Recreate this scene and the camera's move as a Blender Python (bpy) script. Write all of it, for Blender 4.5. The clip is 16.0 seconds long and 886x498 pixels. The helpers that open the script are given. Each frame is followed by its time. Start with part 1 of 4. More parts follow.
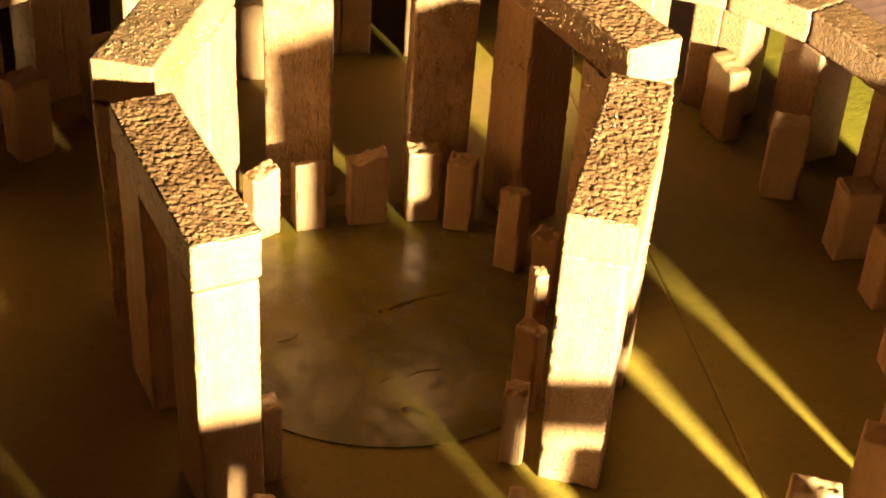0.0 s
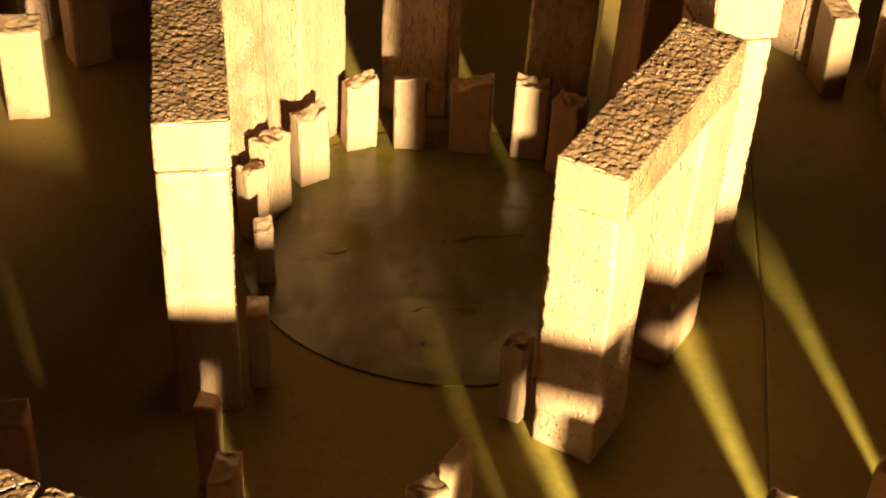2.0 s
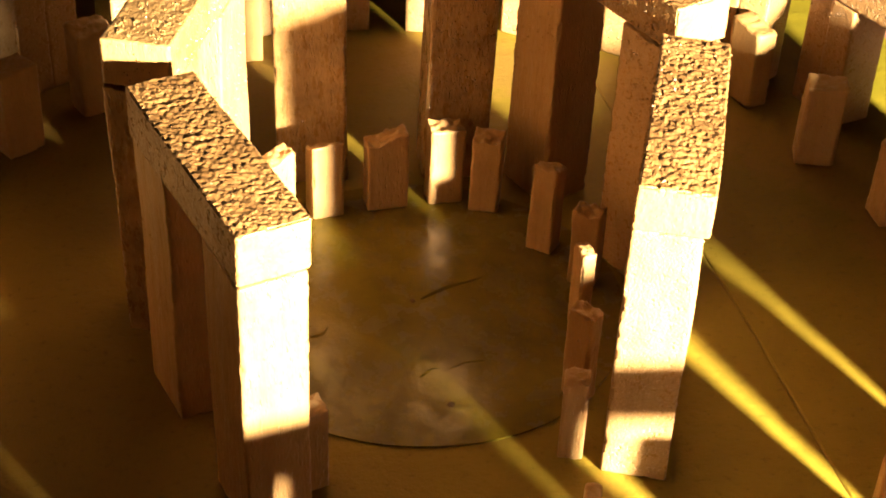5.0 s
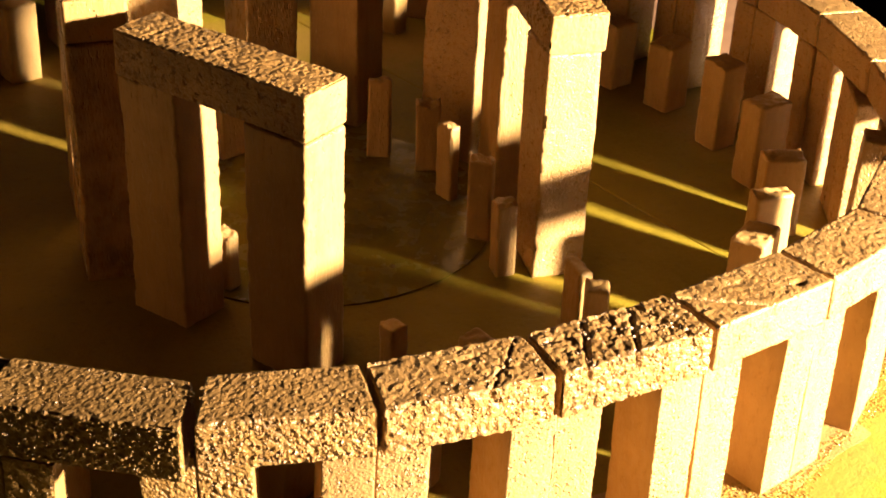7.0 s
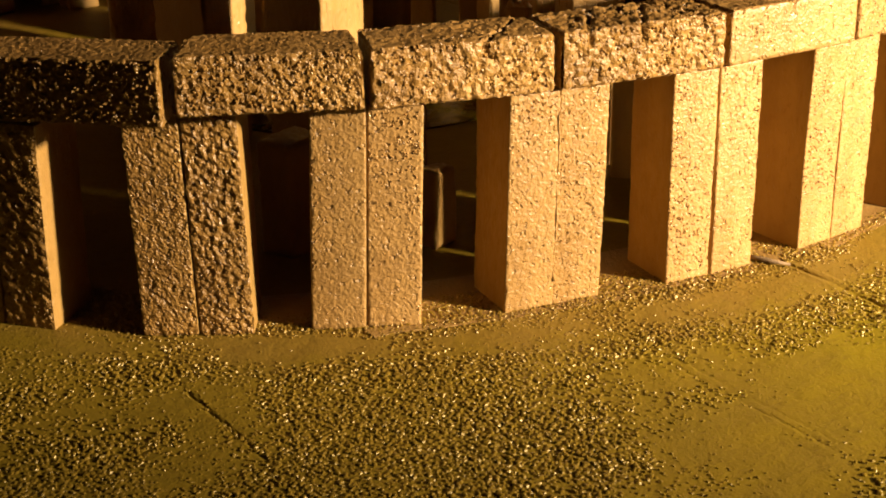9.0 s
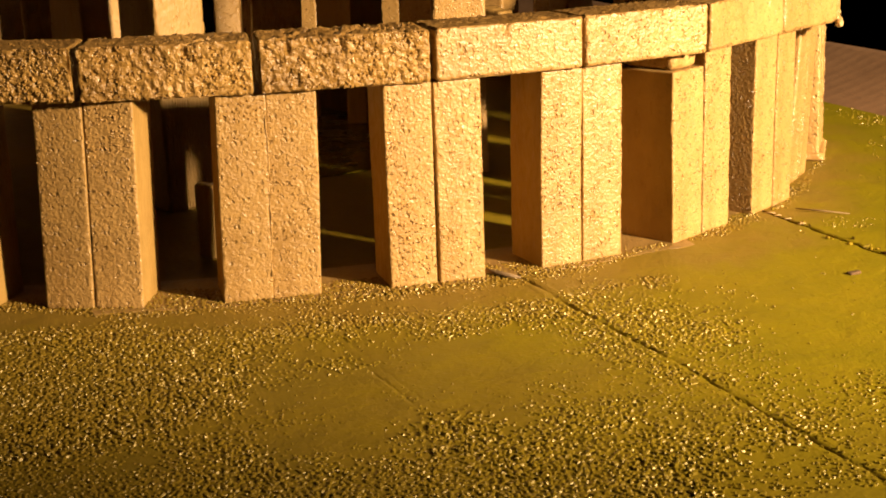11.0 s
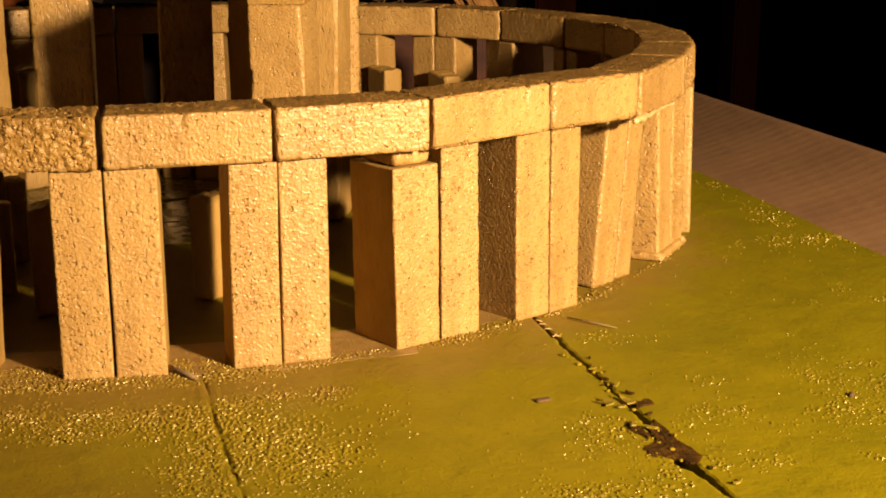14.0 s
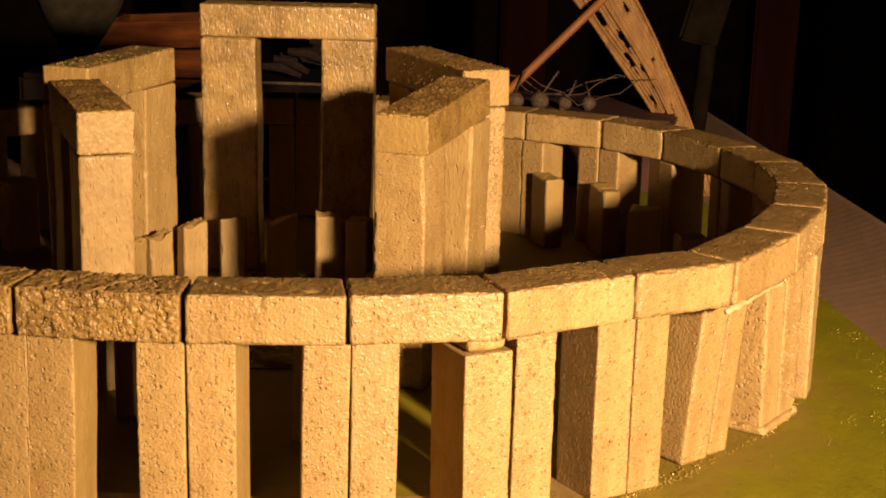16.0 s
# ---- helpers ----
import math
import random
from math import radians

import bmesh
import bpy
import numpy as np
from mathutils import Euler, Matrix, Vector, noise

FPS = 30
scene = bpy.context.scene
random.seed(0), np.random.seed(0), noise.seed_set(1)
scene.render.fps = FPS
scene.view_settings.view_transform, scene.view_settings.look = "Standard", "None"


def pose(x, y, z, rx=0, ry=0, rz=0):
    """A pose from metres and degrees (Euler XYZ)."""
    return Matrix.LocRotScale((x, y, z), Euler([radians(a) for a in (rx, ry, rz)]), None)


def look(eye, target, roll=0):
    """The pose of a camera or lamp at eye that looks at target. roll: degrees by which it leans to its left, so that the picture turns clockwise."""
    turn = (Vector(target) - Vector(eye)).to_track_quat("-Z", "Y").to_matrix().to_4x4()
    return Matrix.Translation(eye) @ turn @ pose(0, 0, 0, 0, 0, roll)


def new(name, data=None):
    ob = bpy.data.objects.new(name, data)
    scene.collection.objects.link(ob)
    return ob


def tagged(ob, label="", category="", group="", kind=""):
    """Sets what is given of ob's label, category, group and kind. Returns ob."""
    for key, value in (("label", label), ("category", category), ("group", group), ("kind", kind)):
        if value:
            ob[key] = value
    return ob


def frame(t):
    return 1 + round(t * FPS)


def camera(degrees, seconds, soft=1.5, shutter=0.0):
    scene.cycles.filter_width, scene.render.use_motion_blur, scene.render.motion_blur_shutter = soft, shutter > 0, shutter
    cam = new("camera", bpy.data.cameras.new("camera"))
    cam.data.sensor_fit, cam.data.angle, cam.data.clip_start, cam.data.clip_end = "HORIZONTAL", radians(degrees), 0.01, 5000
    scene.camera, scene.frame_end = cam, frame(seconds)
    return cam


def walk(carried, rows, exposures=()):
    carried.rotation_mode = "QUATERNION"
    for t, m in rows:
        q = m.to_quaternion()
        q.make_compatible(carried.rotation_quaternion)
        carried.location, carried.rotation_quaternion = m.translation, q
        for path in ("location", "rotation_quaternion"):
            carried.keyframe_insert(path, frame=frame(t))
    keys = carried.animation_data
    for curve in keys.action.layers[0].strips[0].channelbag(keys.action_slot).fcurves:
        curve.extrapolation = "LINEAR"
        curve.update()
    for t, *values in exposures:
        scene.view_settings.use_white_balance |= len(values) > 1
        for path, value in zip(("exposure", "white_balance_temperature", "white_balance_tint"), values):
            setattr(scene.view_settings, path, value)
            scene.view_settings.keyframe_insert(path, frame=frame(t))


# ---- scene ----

# ---------------------------------------------------------------- camera
cam = camera(31.8, 16.0, 1.9)
PATH = [
    (0, (0.0396, -0.7918, 0.6738), (0.0405, 0.0190, 0.0885), 3.70),
    (0.5, (0.1023, -0.7752, 0.6558), (0.0264, 0.0338, 0.0730), 3.00),
    (1, (0.1356, -0.7642, 0.6480), (0.0138, 0.0382, 0.0638), 2.09),
    (1.5, (0.2030, -0.7262, 0.6447), (0.0103, 0.0457, 0.0389), 3.56),
    (2, (0.2449, -0.7171, 0.6352), (0.0089, 0.0334, 0.0179), 2.99),
    (2.5, (0.2641, -0.7134, 0.6279), (-0.0045, 0.0286, 0.0137), 2.17),
    (3, (0.2781, -0.7019, 0.6268), (-0.0137, 0.0250, 0.0052), 1.59),
    (3.2, (0.2826, -0.6977, 0.6264), (-0.0136, 0.0256, 0.0026), 1.64),
    (5.3, (-0.0763, -0.7593, 0.6283), (0.0306, 0.0496, 0.0502), 3.20),
    (5.5, (-0.1049, -0.7781, 0.6391), (0.0395, 0.0321, 0.0710), 3.32),
    (6, (-0.1788, -0.8364, 0.6348), (0.0558, -0.0395, 0.0782), 3.08),
    (6.5, (-0.2955, -0.8581, 0.6046), (0.0370, -0.0716, 0.0841), 1.73),
    (7, (-0.3984, -0.8925, 0.5762), (0.0118, -0.1343, 0.0694), 2.48),
    (7.5, (-0.4121, -0.9222, 0.5106), (0.0159, -0.1476, 0.0448), 2.51),
    (8, (-0.3951, -0.9574, 0.4320), (0.0009, -0.1484, -0.0024), 1.58),
    (8.2, (-0.3941, -0.9693, 0.4054), (-0.0049, -0.1544, -0.0241), 1.51),
    (10.3, (-0.2497, -1.0952, 0.2639), (0.0166, -0.1742, -0.0203), -3.87),
    (10.5, (-0.2152, -1.1233, 0.2611), (0.0230, -0.1936, -0.0199), -3.23),
    (11, (-0.1314, -1.1753, 0.2469), (0.0781, -0.2339, -0.0175), -1.76),
    (11.5, (-0.0614, -1.1980, 0.2410), (0.1231, -0.2497, -0.0173), -1.92),
    (12, (0.0021, -1.2125, 0.2456), (0.1571, -0.2572, -0.0060), -1.94),
    (12.5, (0.0568, -1.2252, 0.2478), (0.1767, -0.2633, 0.0020), -2.03),
    (13, (0.0971, -1.2347, 0.2542), (0.1864, -0.2691, 0.0101), -1.86),
    (13.5, (0.1267, -1.2034, 0.2646), (0.2044, -0.2399, 0.0084), -0.23),
    (14, (0.1745, -1.1629, 0.2666), (0.2314, -0.1945, 0.0238), -0.59),
    (14.5, (0.2317, -1.1572, 0.2685), (0.1992, -0.1863, 0.0314), -0.21),
    (15, (0.2749, -1.1519, 0.2980), (0.2063, -0.1837, 0.0574), 0.16),
    (15.5, (0.2919, -1.1490, 0.3409), (0.2098, -0.1832, 0.0950), 1.14),
    (16, (0.2739, -1.1560, 0.3734), (0.1669, -0.1922, 0.1294), 1.38),
]
EXPOSURE = [(0.0, 2.75, 5150, 12), (1.5, 2.42, 5100, 12), (2.0, 1.85, 4900, 12), (3.2, 1.5, 4750, 12), (5.3, 3.25, 5500, 13), (6.4, 3.28, 5550, 13), (7.0, 2.38, 5600, 12), (7.6, 1.5, 5900, 10), (8.2, 1.02, 6200, 9),
            (10.3, 0.47, 6700, 10), (12.0, 0.09, 7150, 13), (14.0, -0.08, 7150, 12), (15.0, -0.06, 6950, 12), (16.0, -0.06, 6400, 14)]
walk(cam, [(t, look(eye, target, roll)) for t, eye, target, roll in PATH], EXPOSURE)

# ---------------------------------------------------------------- light
# A warm bulb stands low beside the table; the shed around it is dark.
world = bpy.data.worlds.new("world")
scene.world = world
world.use_nodes = True
world.node_tree.nodes["Background"].inputs[0].default_value = (1.0, 0.62, 0.32, 1)
world.node_tree.nodes["Background"].inputs[1].default_value = 0.001
LAMP = Vector((1.05, -1.456, 0.53))
bulb = new("lamp_bulb", bpy.data.lights.new("lamp_bulb", "SPOT"))
bulb.data.energy, bulb.data.color, bulb.data.shadow_soft_size = 445.0, (1.0, 0.79, 0.58), 0.055
bulb.data.spot_size, bulb.data.spot_blend = radians(61), 1.0
bulb.matrix_world = look(LAMP, (0.33, -0.09, 0.05))

CM = 0.01


# ---------------------------------------------------------------- materials
def material(name, rough=0.8, spec=0.3):
    m = bpy.data.materials.new(name)
    m.use_nodes = True
    b = m.node_tree.nodes["Principled BSDF"]
    b.inputs["Roughness"].default_value = rough
    b.inputs["Specular IOR Level"].default_value = spec
    return m, m.node_tree, b


def node(tree, kind, **inputs):
    n = tree.nodes.new(kind)
    for key, value in inputs.items():
        n.inputs[key.replace("_", " ")].default_value = value
    return n


def noise_tex(tree, coord, scale, detail=4.0, rough=0.6, stretch=None):
    n = node(tree, "ShaderNodeTexNoise", Scale=scale, Detail=detail, Roughness=rough)
    if stretch:
        mp = node(tree, "ShaderNodeMapping")
        mp.inputs["Scale"].default_value = stretch
        tree.links.new(coord, mp.inputs["Vector"])
        coord = mp.outputs["Vector"]
    tree.links.new(coord, n.inputs["Vector"])
    return n.outputs["Fac"]


def ramp(tree, fac, stops):
    r = tree.nodes.new("ShaderNodeValToRGB")
    while len(r.color_ramp.elements) < len(stops):
        r.color_ramp.elements.new(0.5)
    for e, (at, col) in zip(r.color_ramp.elements, stops):
        e.position, e.color = at, (*col, 1)
    tree.links.new(fac, r.inputs["Fac"])
    return r.outputs["Color"]


def mixed(tree, fac, a, b, mode="MIX"):
    m = tree.nodes.new("ShaderNodeMix")
    m.data_type, m.blend_type = "RGBA", mode
    for socket, value in ((m.inputs[0], fac), (m.inputs[6], a), (m.inputs[7], b)):
        if isinstance(value, (int, float)):
            socket.default_value = value
        elif isinstance(value, tuple):
            socket.default_value = (*value, 1)
        else:
            tree.links.new(value, socket)
    return m.outputs[2]


def bump(tree, bsdf, *layers):
    """layers: (height socket, strength, metres)"""
    last = None
    for height, strength, far in layers:
        b = node(tree, "ShaderNodeBump", Strength=strength, Distance=far)
        tree.links.new(height, b.inputs["Height"])
        if last:
            tree.links.new(last, b.inputs["Normal"])
        last = b.outputs["Normal"]
    tree.links.new(last, bsdf.inputs["Normal"])


def math_node(tree, op, a, c):
    n = tree.nodes.new("ShaderNodeMath")
    n.operation, n.use_clamp = op, op == "MULTIPLY_ADD"
    for socket, value in zip(n.inputs, (a, c)):
        if isinstance(value, (int, float)):
            socket.default_value = value
        else:
            tree.links.new(value, socket)
    return n.outputs[0]


def stone_material(name, light, dark, grain, rough=0.42, spec=0.5, pits=390.0, depth=0.0017, cut=0.37, cells=0.0, grainy=0.55):
    """Sand-coloured painted foam or wood: a grainy skin broken by small pits; grain: how far it is drawn out along the height."""
    m, tree, b = material(name, rough, spec)
    b.inputs["Specular Tint"].default_value = (1.0, 0.90, 0.72, 1)
    co = tree.nodes.new("ShaderNodeTexCoord").outputs["Object"]
    info = tree.nodes.new("ShaderNodeObjectInfo")
    patch = noise_tex(tree, co, 38, 5, 0.65)
    fine = noise_tex(tree, co, 900, 2, 0.6, (1, 1, grain))
    mid = noise_tex(tree, co, 240, 4, 0.7, (1, 1, grain))
    sandy = noise_tex(tree, co, 600, 1.5, 0.5, (1, 1, max(grain, 0.35)))
    if cells:
        warp = node(tree, "ShaderNodeTexNoise", Scale=cells * 1.6, Detail=1.0)
        tree.links.new(co, warp.inputs["Vector"])
        push = node(tree, "ShaderNodeVectorMath")
        push.operation = "MULTIPLY_ADD"
        push.inputs[1].default_value = (0.9 / cells, 0.9 / cells, 1.4 / cells)
        tree.links.new(warp.outputs["Color"], push.inputs[0])
        tree.links.new(co, push.inputs[2])
        spread = tree.nodes.new("ShaderNodeTexVoronoi")
        spread.inputs["Scale"].default_value = cells
        tree.links.new(push.outputs["Vector"], spread.inputs["Vector"])
        pick = tree.nodes.new("ShaderNodeSeparateColor")
        tree.links.new(spread.outputs["Color"], pick.inputs[0])
        chosen = ramp(tree, pick.outputs[0], [(cut - 0.2, (0, 0, 0)), (cut, (0.8, 0.8, 0.8)), (0.85, (0.8, 0.8, 0.8)), (0.9, (0.95, 0.95, 0.95))])
        bowl = ramp(tree, spread.outputs["Distance"], [(0.08, (0, 0, 0)), (0.5, (0.8, 0.8, 0.8))])
        holes = math_node(tree, "MAXIMUM", chosen, bowl)
    else:
        pit = noise_tex(tree, co, pits, 1.5, 0.5, (1, 1, max(grain, 0.3)))
        holes = ramp(tree, pit, [(cut - 0.09, (0, 0, 0)), (cut, (0.8, 0.8, 0.8)), (0.62, (0.82, 0.82, 0.82)), (0.68, (1.1, 1.1, 1.1))])
    streak = noise_tex(tree, co, 55, 4, 0.6, (1, 1, 0.22))
    col = ramp(tree, patch, [(0.3, dark), (0.62, light)])
    col = mixed(tree, 0.5, col, ramp(tree, streak, [(0.35, (0.72, 0.66, 0.54)), (0.6, (1, 1, 1))]), "MULTIPLY")
    speck = ramp(tree, mid, [(0.30, (0.55, 0.48, 0.40)), (0.40, (1, 1, 1))])
    col = mixed(tree, 0.35, col, speck, "MULTIPLY")
    tint = ramp(tree, info.outputs["Random"], [(0.0, (0.85, 0.84, 0.80)), (1.0, (1.0, 1.0, 1.0))])
    col = mixed(tree, 1.0, col, tint, "MULTIPLY")
    tree.links.new(col, b.inputs["Base Color"])
    tree.links.new(ramp(tree, mid, [(0.35, (rough + 0.14,) * 3), (0.62, (rough - 0.12,) * 3)]), b.inputs["Roughness"])
    bump(tree, b, (holes, 0.85, depth), (sandy, grainy, depth * 0.9), (mid, 0.25, depth), (fine, 0.4, depth * 0.4))
    return m


STONE = stone_material("sand_painted_foam", (0.375, 0.218, 0.065), (0.295, 0.167, 0.048), 1.0, 0.37, 0.5, depth=0.0015, cut=0.34, cells=380.0, grainy=0.5)
SMOOTH = stone_material("smooth_cut_foam", (0.365, 0.213, 0.056), (0.30, 0.172, 0.044), 0.5, 0.5, 0.35, 430.0, 0.0005, 0.32)
DARK_TOP = stone_material("dark_stained_gritty_top", (0.27, 0.142, 0.034), (0.11, 0.054, 0.012), 1.0, 0.45, 0.35, 400.0, 0.0009, 0.36, 230.0, 0.6)
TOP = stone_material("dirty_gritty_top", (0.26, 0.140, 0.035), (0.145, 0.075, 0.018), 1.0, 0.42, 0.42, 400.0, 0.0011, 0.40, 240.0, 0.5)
WEATHERED = stone_material("stained_sand_paint", (0.36, 0.208, 0.056), (0.17, 0.092, 0.021), 0.3, 0.33, 0.55, 380.0, 0.0012, 0.34, grainy=0.6)
PLANK = stone_material("sand_painted_wood", (0.37, 0.216, 0.062), (0.30, 0.172, 0.048), 0.10, 0.5, 0.4, 380.0, 0.0010, 0.34, grainy=0.5)
CRUMB = stone_material("crumbly_foam", (0.32, 0.176, 0.040), (0.18, 0.092, 0.020), 1.0, 0.37, 0.5, 380.0, 0.0023, 0.46, 235.0, 0.5)


def ground_material(name, rough, spec, sand=0.0):
    """Moss paint with sand-coloured overspray along the ring and towards the open side."""
    m, tree, b = material(name, rough, spec)
    b.inputs["Specular Tint"].default_value = (1.0, 0.80, 0.40, 1)
    co = tree.nodes.new("ShaderNodeTexCoord").outputs["Object"]
    flat = tree.nodes.new("ShaderNodeSeparateXYZ")
    tree.links.new(co, flat.inputs[0])
    x, y = flat.outputs[0], flat.outputs[1]
    r = math_node(tree, "SQRT", math_node(tree, "ADD", math_node(tree, "MULTIPLY", x, x), math_node(tree, "MULTIPLY", y, y)), 0)
    big = noise_tex(tree, co, 7, 4, 0.6)
    patch = noise_tex(tree, co, 24, 5, 0.65)
    fine = noise_tex(tree, co, 620, 3, 0.6)
    mid = noise_tex(tree, co, 190, 3, 0.6)
    # green towards +x, yellow-olive in the middle
    side = math_node(tree, "ADD", math_node(tree, "MULTIPLY", x, 1.4), math_node(tree, "MULTIPLY", big, 0.9))
    col = ramp(tree, side, [(0.30, (0.172, 0.116, 0.006)), (0.62, (0.176, 0.132, 0.004)), (0.95, (0.140, 0.112, 0.003))])
    col = mixed(tree, 0.5, col, ramp(tree, patch, [(0.35, (0.72, 0.76, 0.7)), (0.62, (1.12, 1.08, 1.0))]), "MULTIPLY")
    over = math_node(tree, "ADD", r, math_node(tree, "MULTIPLY", patch, 0.16))
    tan = ramp(tree, over, [(0.41, (0, 0, 0)), (0.44, (1, 1, 1)), (0.48, (1, 1, 1)), (0.535, (0, 0, 0))])
    open_side = math_node(tree, "ADD", math_node(tree, "MULTIPLY", x, 1.6), patch)
    tan_side = ramp(tree, open_side, [(0.25, (0.35, 0.35, 0.35)), (0.48, (0, 0, 0))])
    both = math_node(tree, "MAXIMUM", tan, tan_side)
    col = mixed(tree, math_node(tree, "MULTIPLY", both, 0.7), col, (0.19, 0.110, 0.017))
    # browner dust on the trodden ground within the ring
    col = mixed(tree, ramp(tree, r, [(0.33, (0.35, 0.35, 0.35)), (0.40, (0, 0, 0))]), col, (0.185, 0.110, 0.010))
    if sand:
        col = mixed(tree, sand, col, (0.15, 0.086, 0.014))
    speck = ramp(tree, mid, [(0.30, (0.6, 0.56, 0.5)), (0.42, (1, 1, 1))])
    col = mixed(tree, 0.5, col, speck, "MULTIPLY")
    tree.links.new(col, b.inputs["Base Color"])
    bump(tree, b, (mid, 0.4, 0.0012), (fine, 0.5, 0.0006))
    return m


GROUND = ground_material("moss_green_paint", 0.6, 0.22)
GRIT = ground_material("glossy_painted_grit", 0.31, 0.5, 0.35)


def plain_material(name, a, c, scale, rough=0.7, spec=0.3, height=0.001, stretch=None):
    m, tree, b = material(name, rough, spec)
    co = tree.nodes.new("ShaderNodeTexCoord").outputs["Object"]
    n1 = noise_tex(tree, co, scale, 5, 0.65, stretch)
    n2 = noise_tex(tree, co, scale * 7, 3, 0.6, stretch)
    col = ramp(tree, n1, [(0.32, a), (0.66, c)])
    tree.links.new(col, b.inputs["Base Color"])
    bump(tree, b, (n1, 0.3, height * 2), (n2, 0.4, height))
    return m


def disc_material():
    """Glossy olive paint that has run, wrinkled and stained."""
    m, tree, b = material("olive_gloss_paint", 0.3, 0.3)
    co = tree.nodes.new("ShaderNodeTexCoord").outputs["Object"]
    stain = noise_tex(tree, co, 14, 6, 0.7)
    blot = noise_tex(tree, co, 42, 4, 0.65)
    fold = noise_tex(tree, co, 30, 2, 0.5, (1.0, 0.35, 1.0))
    fine = noise_tex(tree, co, 420, 3, 0.6)
    col = ramp(tree, stain, [(0.30, (0.064, 0.043, 0.002)), (0.48, (0.118, 0.084, 0.003)), (0.68, (0.170, 0.122, 0.006))])
    col = mixed(tree, 0.55, col, ramp(tree, blot, [(0.34, (0.62, 0.58, 0.52)), (0.55, (1, 1, 1))]), "MULTIPLY")
    tree.links.new(col, b.inputs["Base Color"])
    tree.links.new(ramp(tree, blot, [(0.35, (0.42, 0.42, 0.42)), (0.58, (0.13, 0.13, 0.13))]), b.inputs["Roughness"])
    bump(tree, b, (ramp(tree, fold, [(0.46, (0, 0, 0)), (0.53, (1, 1, 1)), (0.60, (0.1, 0.1, 0.1))]), 0.06, 0.0006), (blot, 0.3, 0.0014), (fine, 0.3, 0.0004))
    return m


DISC = disc_material()
FLAKE = plain_material("green_paint_flake", (0.13, 0.09, 0.006), (0.21, 0.15, 0.012), 90, 0.5)
DARK_WOOD = plain_material("dark_shed_wood", (0.028, 0.013, 0.007), (0.05, 0.024, 0.012), 9, 0.8, 0.2, 0.002, (1, 1, 0.08))
BLACK = plain_material("flat_near_black", (0.004, 0.0022, 0.0014), (0.009, 0.005, 0.003), 30, 0.95, 0.03)
TWIG = plain_material("dry_twig", (0.12, 0.075, 0.03), (0.22, 0.14, 0.06), 140, 0.7)
GLUE = plain_material("dried_glue", (0.40, 0.25, 0.09), (0.50, 0.33, 0.13), 90, 0.35, 0.5)
TORN = plain_material("torn_board_fibre", (0.014, 0.006, 0.001), (0.070, 0.031, 0.003), 90, 0.8, 0.08, 0.003)
CORE = plain_material("board_core", (0.05, 0.026, 0.008), (0.11, 0.06, 0.02), 80, 0.9)
ORANGE_WOOD = plain_material("orange_brown_wood", (0.13, 0.040, 0.006), (0.20, 0.066, 0.010), 30, 0.6, 0.3, 0.001, (1, 1, 0.15))
SKELETON = plain_material("dried_plant_skeleton", (0.13, 0.054, 0.009), (0.24, 0.108, 0.020), 110, 0.7, 0.3, 0.001, (1, 1, 0.3))
SAND = plain_material("gritty_sand_paint", (0.19, 0.107, 0.025), (0.26, 0.148, 0.038), 75, 0.42, 0.5, 0.0016)
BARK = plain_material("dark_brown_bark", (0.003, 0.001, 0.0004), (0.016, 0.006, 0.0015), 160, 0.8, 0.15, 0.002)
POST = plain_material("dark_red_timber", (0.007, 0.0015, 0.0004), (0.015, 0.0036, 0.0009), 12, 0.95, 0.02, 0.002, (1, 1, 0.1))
CRATE = plain_material("weathered_red_orange_wood", (0.03, 0.006, 0.0006), (0.12, 0.030, 0.003), 60, 0.8, 0.1, 0.002, (0.15, 1, 1))
ORANGE_DARK = plain_material("reddish_brown_wood", (0.022, 0.005, 0.0012), (0.055, 0.014, 0.003), 25, 0.7, 0.3, 0.001, (0.2, 1, 1))
PALE = plain_material("pale_dry_stem", (0.03, 0.015, 0.005), (0.085, 0.046, 0.017), 160, 0.8)
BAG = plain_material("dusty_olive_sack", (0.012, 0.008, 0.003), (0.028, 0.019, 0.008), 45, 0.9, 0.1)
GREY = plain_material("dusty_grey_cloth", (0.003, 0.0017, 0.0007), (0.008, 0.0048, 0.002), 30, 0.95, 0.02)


def cloth_material():
    m, tree, b = material("quilted_pink_brown_cloth", 0.6, 0.45)
    co = tree.nodes.new("ShaderNodeTexCoord").outputs["Object"]
    v = tree.nodes.new("ShaderNodeTexVoronoi")
    v.inputs["Scale"].default_value, v.inputs["Randomness"].default_value = 62, 0.12
    tree.links.new(co, v.inputs["Vector"])
    n = noise_tex(tree, co, 12, 4, 0.6)
    tree.links.new(ramp(tree, n, [(0.3, (0.16, 0.083, 0.035)), (0.7, (0.215, 0.114, 0.049))]), b.inputs["Base Color"])
    bump(tree, b, (v.outputs["Distance"], 0.16, 0.003), (noise_tex(tree, co, 300, 2), 0.3, 0.0006))
    return m


CLOTH = cloth_material()


# ---------------------------------------------------------------- mesh helpers
def mesh_object(name, verts, faces, mat, parent=None, label="", smooth=False):
    me = bpy.data.meshes.new(name)
    me.from_pydata([tuple(v) for v in verts], [], [tuple(f) for f in faces])
    me.materials.append(mat)
    if smooth:
        me.polygons.foreach_set("use_smooth", [True] * len(me.polygons))
    me.update()
    ob = new(name, me)
    if parent:
        ob.parent = parent
    if label:
        ob["label"] = label
    return ob


